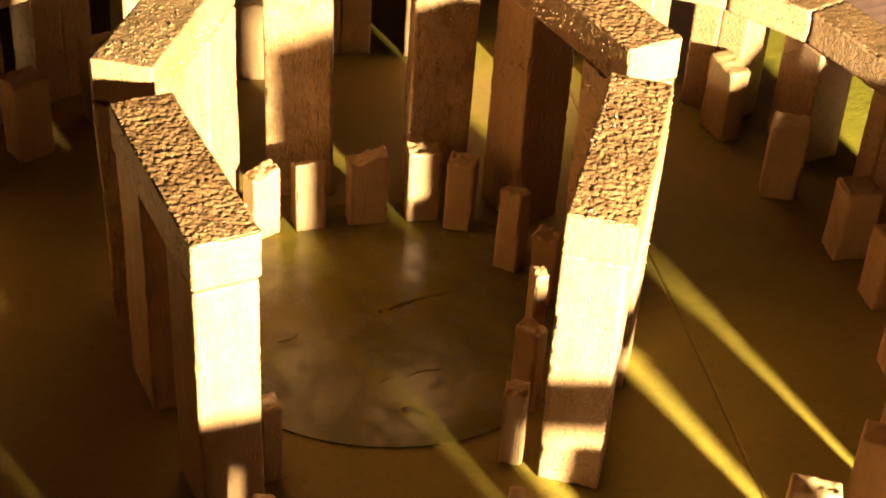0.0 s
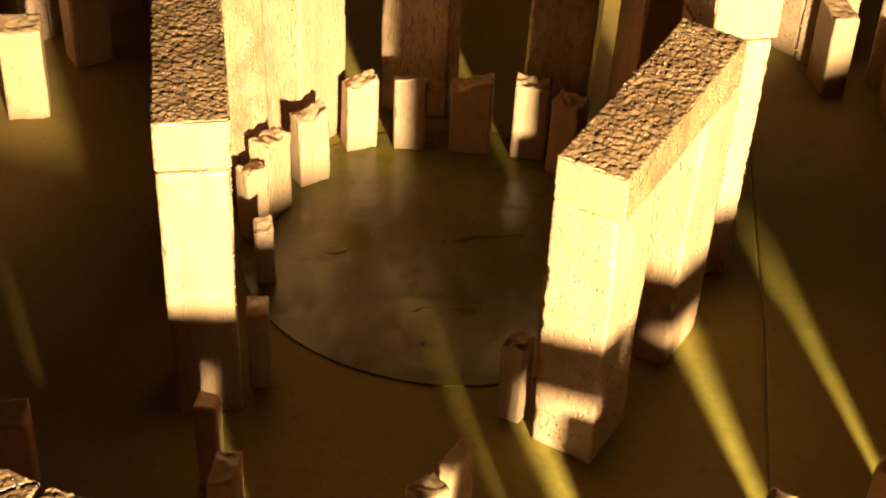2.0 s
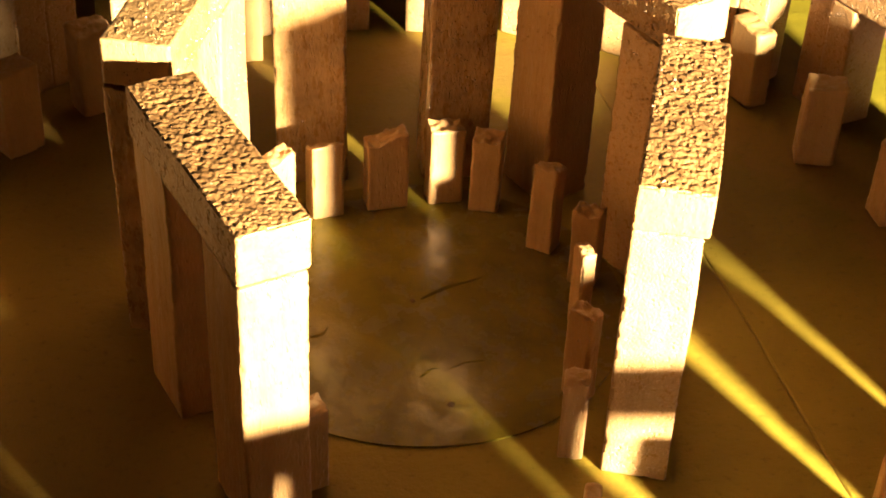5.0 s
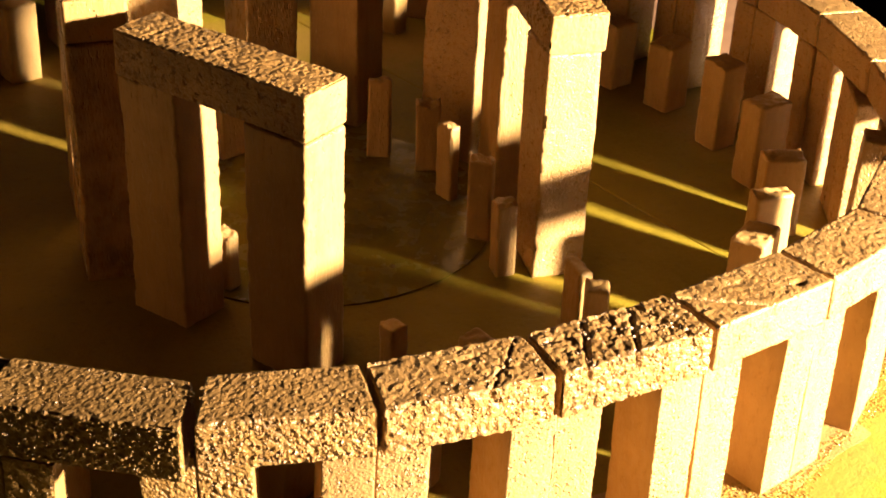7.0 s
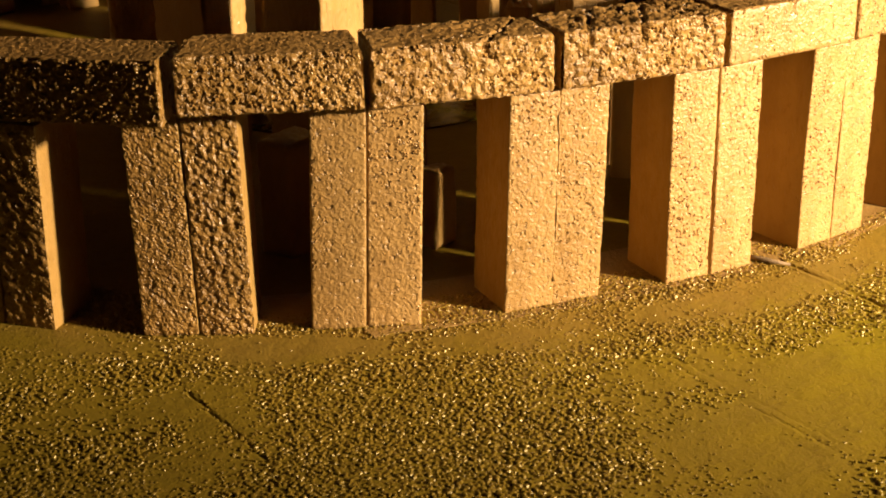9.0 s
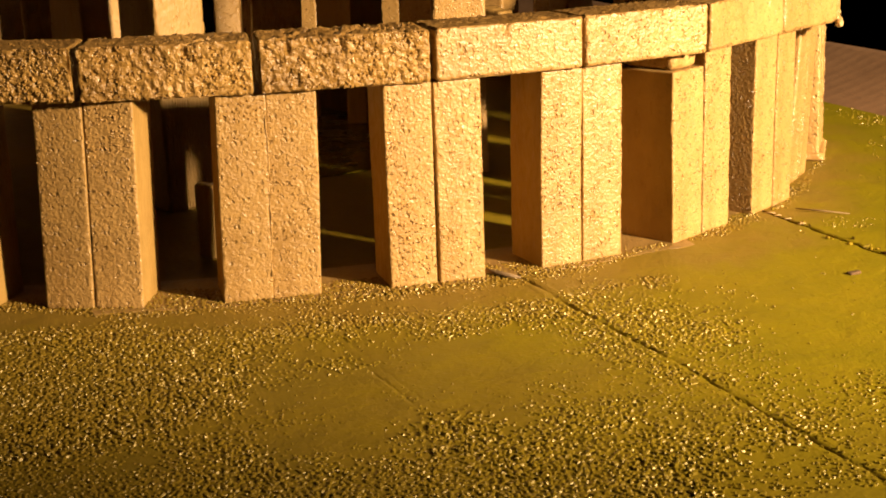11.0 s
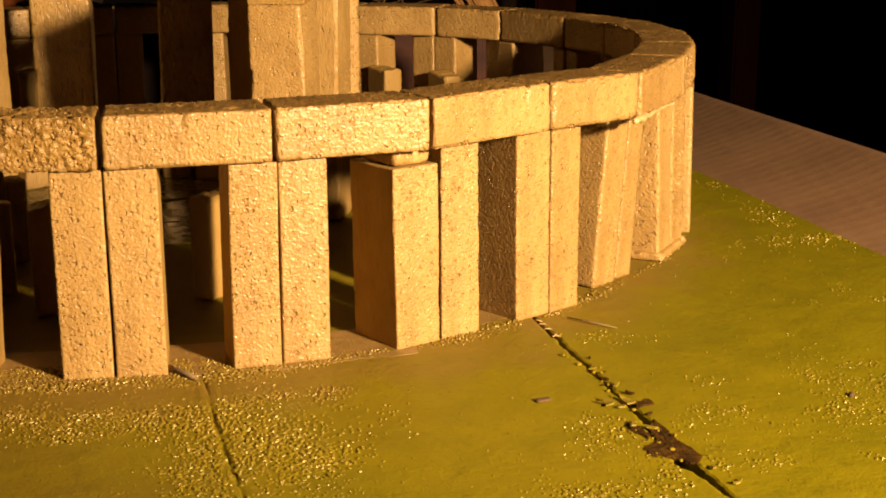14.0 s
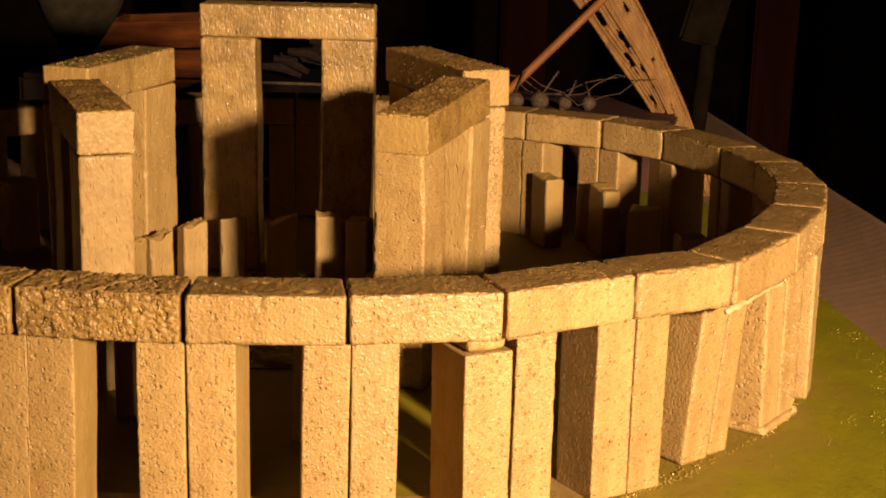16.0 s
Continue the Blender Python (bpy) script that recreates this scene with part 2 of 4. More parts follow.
def part(name, bm, mat, parent=None, label="", smooth=False):
    me = bpy.data.meshes.new(name)
    bm.to_mesh(me)
    bm.free()
    me.materials.append(mat)
    if smooth:
        me.polygons.foreach_set("use_smooth", [True] * len(me.polygons))
    ob = new(name, me)
    if parent:
        ob.parent = parent
    if label:
        ob["label"] = label
    return ob


def lattice_value(i, seed):
    h = (i[..., 0].astype(np.int64) * 73856093) ^ (i[..., 1].astype(np.int64) * 19349663) ^ (i[..., 2].astype(np.int64) * 83492791) ^ (seed * 2654435)
    h = (h ^ (h >> 13)) * 1274126177
    h = (h ^ (h >> 16)) & 0xFFFFFF
    return h / float(0xFFFFFF)


def smooth_noise(p, seed=0):
    """Value noise, -1 to 1."""
    base = np.floor(p)
    f = p - base
    f = f * f * (3 - 2 * f)
    base = base.astype(np.int64)
    out = 0
    for dx in (0, 1):
        for dy in (0, 1):
            for dz in (0, 1):
                w = np.where(dx, f[:, 0], 1 - f[:, 0]) * np.where(dy, f[:, 1], 1 - f[:, 1]) * np.where(dz, f[:, 2], 1 - f[:, 2])
                out = out + w * lattice_value(base + np.array([dx, dy, dz]), seed)
    return out * 2 - 1


def grain_noise(p, seed=0):
    """Distance to the nearest of scattered seeds, about 0 to 1."""
    base = np.floor(p).astype(np.int64)
    best = np.full(len(p), 9.0)
    for dx in (-1, 0, 1):
        for dy in (-1, 0, 1):
            for dz in (-1, 0, 1):
                c = base + np.array([dx, dy, dz])
                at = c + np.stack([lattice_value(c, seed + 1), lattice_value(c, seed + 2), lattice_value(c, seed + 3)], -1)
                best = np.minimum(best, ((p - at) ** 2).sum(-1))
    return np.sqrt(best)


def box_grid(size, cell):
    """The surface of a box as a welded grid: verts and quads."""
    n = [max(2, int(round(s / cell))) for s in size]
    index, verts, quads = {}, [], []

    def key(i, j, k):
        if (i, j, k) not in index:
            index[i, j, k] = len(verts)
            verts.append((i / n[0] - 0.5, j / n[1] - 0.5, k / n[2] - 0.5))
        return index[i, j, k]

    for axis in range(3):
        u, v = [(1, 2), (2, 0), (0, 1)][axis]
        for side in (0, n[axis]):
            for a in range(n[u]):
                for b in range(n[v]):
                    corner = []
                    for da, db in ((0, 0), (1, 0), (1, 1), (0, 1)):
                        c = [0, 0, 0]
                        c[axis], c[u], c[v] = side, a + da, b + db
                        corner.append(key(*c))
                    quads.append(corner if side else corner[::-1])
    return np.array(verts) * np.array(size), quads


def stone_shape(size, cell, seed, grit=0.03, size_of_grit=0.3, top_grit=None, corner=0.12, chips=0.25, wobble=0.06, groove=False, outer_grit=None, cracks=(), jag=0.0, mitre=(0.0, 0.0)):
    """A hewn block in centimetres, its foot at z = 0: rounded and chipped edges, a gritty skin, a crumbly top or outer (-y) face."""
    size = np.array(size, float)
    p, quads = box_grid(size, cell)
    half = size / 2
    inner = np.clip(p, -(half - corner), half - corner)
    off = p - inner
    length = np.linalg.norm(off, axis=1, keepdims=True)
    normal = off / np.maximum(length, 1e-6)
    q = inner + normal * corner
    place = p + seed * 17.31
    amp = np.full(len(p), grit)
    if top_grit is not None:
        amp = amp + (top_grit - grit) * np.clip(normal[:, 2], 0, 1)
    if outer_grit is not None:
        amp = amp + (outer_grit - grit) * np.clip(-normal[:, 1], 0, 1)
    rough = 0.62 - grain_noise(place / size_of_grit, seed)
    rough = rough + 0.5 * smooth_noise(place / (size_of_grit * 0.45), seed + 5)
    q = q + normal * (amp * rough)[:, None]
    edge = ((np.abs(normal) > 0.25).sum(1) >= 2).astype(float)
    chip = np.clip(smooth_noise(place * 0.9, seed + 9) - 0.25, 0, 1) * edge * chips
    chip = chip + np.clip(smooth_noise(place * 2.7, seed + 11) - 0.15, 0, 1) * edge * chips * 0.45
    q = q - normal * chip[:, None]
    if groove:
        pit = np.clip(smooth_noise(place * np.array([0.75, 1.1, 1.1]), seed + 21) - 0.45, 0, 1) * np.clip(normal[:, 2], 0, 1)
        q = q - normal * (pit * 0.65)[:, None]
    for at, skew, broad, deep in cracks:
        away = np.abs(p[:, 0] - at - skew * p[:, 1] - 0.15 * smooth_noise(place * 1.4, seed + 40))
        top = np.clip(normal[:, 2], 0, 1) + 0.5 * np.clip(-normal[:, 1], 0, 1) * (p[:, 2] > 0.2 * size[2])
        q = q - normal * (deep * np.clip(1 - away / broad, 0, 1) * np.clip(top, 0, 1))[:, None]
    if jag:
        high = np.clip(p[:, 2] / size[2] + 0.5, 0, 1) ** 3
        q[:, 2] -= jag * high * np.clip(0.5 + 0.9 * smooth_noise(place * np.array([0.33, 0.33, 0.0]), seed + 50) + 0.25 * smooth_noise(place * np.array([2.6, 2.6, 0.0]), seed + 51), 0, 1.6)
    bend = np.stack([smooth_noise(place * 0.16 + 7 * n, seed + 30 + n) for n in range(3)], -1)
    q = q + bend * wobble * np.array([1, 1, 0.5])
    # ends cut aslant, so that the block narrows away from its outer face
    inward = q[:, 1] + half[1]
    reach = q[:, 0] / half[0]
    q[:, 0] += inward * (math.tan(radians(mitre[0])) * np.clip(-reach, 0, 1) - math.tan(radians(mitre[1])) * np.clip(reach, 0, 1))
    q[:, 2] += half[2]
    return q * CM, quads


def add_crumbs(spots, normals, radius, high, seed, sink=0.05):
    """Little low five-sided grains on given spots (centimetres): verts and triangles."""
    rnd = np.random.default_rng(seed)
    count = len(spots)
    helper = np.where(np.abs(normals[:, 2:3]) > 0.9, np.array([[1.0, 0, 0]]), np.array([[0, 0, 1.0]]))
    a = np.cross(normals, helper)
    a /= np.linalg.norm(a, axis=1, keepdims=True)
    c = np.cross(normals, a)
    size = radius * rnd.uniform(0.55, 1.35, count)
    verts = np.zeros((count, 6, 3))
    for k in range(5):
        ang = 2 * math.pi * k / 5 + rnd.uniform(-0.5, 0.5, count)
        far = size * rnd.uniform(0.7, 1.25, count)
        verts[:, k] = spots + a * (far * np.cos(ang))[:, None] + c * (far * np.sin(ang))[:, None] - normals * sink
    verts[:, 5] = spots + normals * (high * size / radius * rnd.uniform(0.6, 1.3, count))[:, None] + a * (size * rnd.uniform(-0.3, 0.3, count))[:, None]
    base = np.arange(count)[:, None] * 6
    faces = np.concatenate([np.concatenate([base + k, base + (k + 1) % 5, base + 5], 1) for k in range(5)])
    return verts.reshape(-1, 3), faces


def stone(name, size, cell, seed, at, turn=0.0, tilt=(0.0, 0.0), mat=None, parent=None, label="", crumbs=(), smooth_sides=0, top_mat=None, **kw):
    """crumbs: (face, grains a square centimetre, radius, height); smooth_sides: -1, 1 or 2 (both) end faces cut smooth."""
    v, f = stone_shape(size, cell, seed, **kw)
    plain = len(f)
    count = len(v)
    rnd = np.random.default_rng(seed)
    for face, density, radius, high in crumbs:
        axis, sign = {"top": (2, 1), "front": (1, -1), "back": (1, 1), "right": (0, 1), "left": (0, -1)}[face]
        u, w = [(1, 2), (0, 2), (0, 1)][axis]
        total = int(density * size[u] * size[w])
        spots = np.zeros((total, 3))
        spots[:, u] = rnd.uniform(-0.47, 0.47, total) * size[u]
        spots[:, w] = rnd.uniform(-0.47, 0.47, total) * size[w]
        spots[:, axis] = sign * size[axis] / 2
        spots[:, 2] += size[2] / 2
        keep = smooth_noise(spots * 0.55, seed + 3) > -0.45
        spots = spots[keep]
        normals = np.zeros_like(spots)
        normals[:, axis] = sign
        cv, cf = add_crumbs(spots, normals, radius, high, seed)
        cf = cf + count
        v = np.concatenate([v, cv * CM])
        count += len(cv)
        f = f + cf.tolist()
    ob = mesh_object(name, v, f, mat or STONE, parent, label, smooth=mat is not CRUMB)
    if crumbs and mat is not CRUMB:
        ob.data.polygons.foreach_set("use_smooth", [True] * plain + [False] * (len(f) - plain))
    if smooth_sides:
        ob.data.materials.append(SMOOTH)
        which = [1 if abs(poly.normal.x) > 0.8 and (smooth_sides == 2 or poly.normal.x * smooth_sides > 0) and poly.index < plain else 0 for poly in ob.data.polygons]
        ob.data.polygons.foreach_set("material_index", which)
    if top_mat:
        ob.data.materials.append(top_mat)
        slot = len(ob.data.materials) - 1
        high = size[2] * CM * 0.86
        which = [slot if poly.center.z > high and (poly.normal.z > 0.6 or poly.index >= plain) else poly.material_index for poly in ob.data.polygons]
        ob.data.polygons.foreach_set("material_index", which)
    ob.matrix_local = pose(at[0] * CM, at[1] * CM, at[2] * CM, tilt[0], tilt[1], turn)
    return ob


def box_bm(size, centre=(0, 0, 0), bevel=0.0):
    bm = bmesh.new()
    bmesh.ops.create_cube(bm, size=1)
    bmesh.ops.scale(bm, vec=size, verts=bm.verts)
    if bevel:
        bmesh.ops.bevel(bm, geom=bm.edges[:], offset=bevel, segments=2, affect="EDGES")
    bmesh.ops.translate(bm, vec=centre, verts=bm.verts)
    return bm


def tube(points, radii, sides=8, wobble=0.0, seed=0):
    """Verts and quads of a round bar along points, capped."""
    rnd = random.Random(seed)
    verts, faces = [], []
    points = [Vector(p) for p in points]
    for n, p in enumerate(points):
        way = (points[min(n + 1, len(points) - 1)] - points[max(n - 1, 0)]).normalized()
        side = way.cross(Vector((0, 0, 1)) if abs(way.z) < 0.95 else Vector((1, 0, 0))).normalized()
        up = side.cross(way)
        r = radii[n] if isinstance(radii, (list, tuple)) else radii
        for k in range(sides):
            a = 2 * math.pi * k / sides
            rr = r * (1 + wobble * rnd.uniform(-1, 1))
            verts.append(p + side * (rr * math.cos(a)) + up * (rr * math.sin(a)))
    for n in range(len(points) - 1):
        for k in range(sides):
            a, b = n * sides + k, n * sides + (k + 1) % sides
            faces.append((a, b, b + sides, a + sides))
    faces.append(tuple(range(sides))[::-1])
    faces.append(tuple(range((len(points) - 1) * sides, len(points) * sides)))
    return verts, faces


# ---------------------------------------------------------------- table, boards, shed
def build_setting():
    """Green boards laid side by side on a cloth-covered table, in a dark shed."""
    ground = tagged(new("ground"), "moss-green painted boards with open seams, gritty and patchy", "ground", kind="structure")
    slant = math.degrees(math.atan2(0.19, 0.982))
    seams = [-88, -52, 21.2, 50.2]
    for n, (a, b) in enumerate(zip(seams, seams[1:])):
        gap = 0.14
        low, high = a + 0.06, b - gap
        close = a > -60
        xs = np.linspace(low, high, max(4, int((high - low) / (0.4 if close else 1.5))) + 1)
        if close:
            fine = [np.arange(at - 0.75, at + 0.76, 0.1) for at in (-30.6, -11.0, -10.5, 2.0)] + [low + np.arange(0, 2.6, 0.16), high - np.arange(0, 4.2, 0.16)]
            xs = np.unique(np.round(np.concatenate([xs] + [f[(f > low) & (f < high)] for f in fine] + [[low, high]]), 2))
        ys = np.concatenate([np.linspace(-112, -72, 30)[:-1], np.linspace(-72, -27, 240 if close else 40)[:-1], np.linspace(-27, 62, 90)])
        nx, ny = len(xs), len(ys)
        gx, gy = np.meshgrid(xs, ys)
        grid = np.stack([gx.ravel(), gy.ravel(), np.zeros(nx * ny)], -1)
        edge = np.minimum(grid[:, 0] - low, high - grid[:, 0])
        ragged = smooth_noise(grid * np.array([0, 0.9, 0]) + n * 9.1, 3 + n) + 0.7 * smooth_noise(grid * np.array([0, 3.1, 0]) + n * 5.3, 60 + n)
        v = grid[:, 1]
        # the widest seam fans open outside the ring, with a torn hole beside it
        open_out = np.clip((-24 - v) / 6, 0, 1)
        hole = np.clip(1 - np.abs(v + 54.2) / 3.8, 0, 1) ** 0.6
        wide = -0.07 + open_out * (0.10 + 0.10 * np.clip(ragged, -0.8, 1) + 0.07 * smooth_noise(grid * np.array([0, 2.6, 0]) + n * 3.7, 78)) + (0.0 if a == 21.2 else hole * (0.45 + 0.3 * ragged + 0.25 * smooth_noise(grid * np.array([0, 2.3, 0]), 77)))
        for seam, sign, distance in ((a, 1.0, grid[:, 0] - low), (b, -1.0, high - grid[:, 0])):
            if seam == 21.2:
                drift = np.interp(v, (-112, -60, -30, 0, 30), (1.0, 1.1, 1.25, 1.2, 0.1))
                pull = np.clip(1 - distance / 5, 0, 1)
                grid[:, 0] += drift * pull + sign * wide * np.clip(1 - distance / 4.0, 0, 1)
            else:
                grid[:, 0] += np.where(distance < 0.01, sign * 0.06 * (0.6 + ragged), 0)
        grid[:, 2] = 0.04 * smooth_noise(grid * 0.2, 40 + n) + 0.02 * smooth_noise(grid * 0.9, 41 + n) - np.where(edge < 0.01, 0.06, 0.0)
        # shallow filled seams that show only outside the ring
        for at, depth, begin in ((-30.8, 0.10, -29), (-11.0, 0.03, -36), (-10.45, 0.015, -36), (1.95, 0.11, -36.5)):
            drift = at + 0.10 * smooth_noise(grid * np.array([0, 0.13, 0]), 90) + 0.06 * smooth_noise(grid * np.array([0, 1.9, 0]), 91)
            away = np.abs(grid[:, 0] - drift)
            broken = np.clip(0.85 + 0.7 * smooth_noise(grid * np.array([0, 0.8, 0]), 92), 0, 1)
            grid[:, 2] -= depth * broken * np.clip(1 - away / 0.14, 0, 1) * np.clip((begin - grid[:, 1]) / 2, 0, 1)
            grid[:, 2] += 0.02 * np.clip(1 - np.abs(away - 0.4) / 0.25, 0, 1) * np.clip((begin - grid[:, 1]) / 2, 0, 1) * (at > 0)
        if b == 50.2:
            far = np.clip((grid[:, 1] - 2) / 30, 0, 1)
            grid[:, 0] = np.where(high - grid[:, 0] < 2, grid[:, 0] - 1.5 * far, grid[:, 0])
        index = np.arange(nx * ny).reshape(ny, nx)
        faces = np.stack([index[:-1, :-1], index[:-1, 1:], index[1:, 1:], index[1:, :-1]], -1).reshape(-1, 4).tolist()
        rim = np.concatenate([index[0, :-1], index[:-1, -1], index[-1, :0:-1], index[:0:-1, 0]])
        low_rim = grid[rim].copy()
        low_rim[:, 2] = -1.2
        count, m = nx * ny, len(rim)
        faces += [(int(rim[k]), count + k, count + (k + 1) % m, int(rim[(k + 1) % m])) for k in range(m)]
        ob = mesh_object("board", np.concatenate([grid, low_rim]) * CM, faces, GROUND, ground, smooth=False)
        ob.matrix_local = pose(0, 0, 0, 0, 0, slant)
    # what shows down in the seams
    under = mesh_object("underlay", [(x * CM, y * CM, -1.25 * CM) for x, y in ((-95, -114), (46, -114), (46, 58), (-95, 58))], [(0, 1, 2, 3)], CORE, ground)
    under.matrix_local = pose(0, 0, 0, 0, 0, slant)

    # bare brown core where the paint has torn away beside the widest seam
    for n, outline in enumerate((((31.9, -45.4), (31.25, -46.4), (31.5, -47.9), (30.65, -49.2), (30.85, -50.3), (31.9, -50.5), (32.9, -50.9), (33.15, -50.3), (32.5, -48.0)),
                                 ((30.35, -46.5), (30.8, -46.15), (31.2, -47.0), (31.15, -48.0), (30.85, -47.5)),
                                 ((31.2, -42.9), (31.7, -42.75), (32.2, -42.3), (32.3, -43.1), (31.6, -43.6), (31.2, -43.5)))):
        rim = []
        for a, b in zip(outline, outline[1:] + outline[:1]):
            a, b = Vector(a), Vector(b)
            for k in range(7):
                p = a.lerp(b, k / 7)
                jog = smooth_noise(np.array([[p.x * 2.6, p.y * 2.6, n], [p.x * 2.6 + 9, p.y * 2.6, n]]), 310)
                rim.append(p + Vector((float(jog[0]), float(jog[1]))) * 0.16)
        mid = sum(rim, Vector((0, 0))) / len(rim)
        count = len(rim)
        verts, faces = [], []
        for ring in (1.0, 0.93, 0.7, 0.45, 0.2):
            for p in rim:
                q = mid.lerp(p, ring)
                lump = float(smooth_noise(np.array([[q.x * 3.1, q.y * 3.1, 4.0]]), 311)[0])
                verts.append((q.x * CM, q.y * CM, (0.03 if ring == 1.0 else 0.06 + 0.05 * lump) * CM))
        for r in range(4):
            faces += [(r * count + k, r * count + (k + 1) % count, (r + 1) * count + (k + 1) % count, (r + 1) * count + k) for k in range(count)]
        faces.append(tuple(range(4 * count, 5 * count)))
        verts += [(p.x * CM, p.y * CM, -0.1 * CM) for p in rim]
        faces += [(5 * count + k, 5 * count + (k + 1) % count, (k + 1) % count, k) for k in range(count)]
        mesh_object("bare_core", verts, faces, TORN, ground, "bare brown board core where paint tore away")

    # the cloth on the table, with a straight far edge
    ys = np.linspace(-120, 112, 90)
    across = np.concatenate([np.linspace(-130, -16, 40), np.linspace(-15, 0, 24)])
    verts, faces = [], []
    for y in ys:
        border = 53.2 - 0.21 * (y - 50)
        for d in across:
            x = border + d if d > -17 else -130 + (border - 16 + 130) * (d + 130) / 114
            rise = 3.9 * max(0.0, (d + 14) / 14) ** 1.6
            verts.append((x * CM, y * CM, (-1.3 + rise + 0.05 * math.sin(x * 0.21 + 0.13 * y)) * CM - 0.001))
        verts.append(((border + 0.9) * CM, y * CM, 1.6 * CM))
        verts.append(((border + 1.2) * CM, y * CM, -14 * CM))
    wide = len(across) + 2
    for j in range(len(ys) - 1):
        for i in range(wide - 1):
            a = j * wide + i
            faces.append((a, a + 1, a + 1 + wide, a + wide))
    tagged(mesh_object("table_cloth", verts, faces, CLOTH, smooth=True), "pinkish-brown quilted cloth spread over the table", "table cloth", kind="structure")
    bm = box_bm((1.7, 2.4, 0.04), (-0.46, -0.04, -0.042))
    tagged(part("table_top", bm, DARK_WOOD), "dark wooden table top under the cloth", "table", kind="structure")

    # the shed: floor, ceiling and four plank walls
    tagged(part("floor", box_bm((6.2, 6.6, 0.1), (0, 0, -0.85)), DARK_WOOD), "dark wooden shed floor", "floor", kind="structure")
    tagged(part("ceiling", box_bm((6.2, 6.6, 0.1), (0, 0, 1.75)), DARK_WOOD), "dark wooden shed ceiling", "ceiling", kind="structure")
    # north and east walls: the gloom behind the ring is put into a near-black colour
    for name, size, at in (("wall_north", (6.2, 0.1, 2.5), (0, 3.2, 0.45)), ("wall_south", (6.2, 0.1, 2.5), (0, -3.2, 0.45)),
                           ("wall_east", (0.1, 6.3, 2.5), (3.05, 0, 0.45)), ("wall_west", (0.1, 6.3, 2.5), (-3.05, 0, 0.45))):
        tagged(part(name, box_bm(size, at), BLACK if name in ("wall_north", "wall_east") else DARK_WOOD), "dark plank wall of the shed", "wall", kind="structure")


build_setting()


def add_grains(spots, radius, high, seed, scale):
    """Rounded grains, drawn out a little and half sunk in paint (centimetres): verts and faces."""
    rnd = np.random.default_rng(seed)
    count, sides = len(spots), 5
    size = radius * scale * rnd.uniform(0.65, 1.3, count)
    spin, long = rnd.uniform(0, 2 * math.pi, count), rnd.uniform(1.0, 1.5, count)
    tall = high * scale * rnd.uniform(0.5, 1.4, count)
    verts = np.zeros((count, 2 * sides + 1, 3))
    for ring, (wide, up) in enumerate(((1.0, -0.02), (0.72, 0.72))):
        for k in range(sides):
            ang = 2 * math.pi * k / sides + rnd.uniform(-0.35, 0.35, count)
            far = size * wide * rnd.uniform(0.85, 1.15, count)
            px, py = far * np.cos(ang) * long, far * np.sin(ang)
            verts[:, ring * sides + k, 0] = spots[:, 0] + px * np.cos(spin) - py * np.sin(spin)
            verts[:, ring * sides + k, 1] = spots[:, 1] + px * np.sin(spin) + py * np.cos(spin)
            verts[:, ring * sides + k, 2] = spots[:, 2] + (tall * up if ring else -0.03)
    verts[:, -1] = spots
    verts[:, -1, 2] += tall
    base = np.arange(count)[:, None] * (2 * sides + 1)
    faces = []
    for k in range(sides):
        n = (k + 1) % sides
        faces += np.concatenate([base + k, base + n, base + sides + n, base + sides + k], 1).tolist()
        faces += np.concatenate([base + sides + k, base + sides + n, base + 2 * sides], 1).tolist()
    return verts.reshape(-1, 3), faces


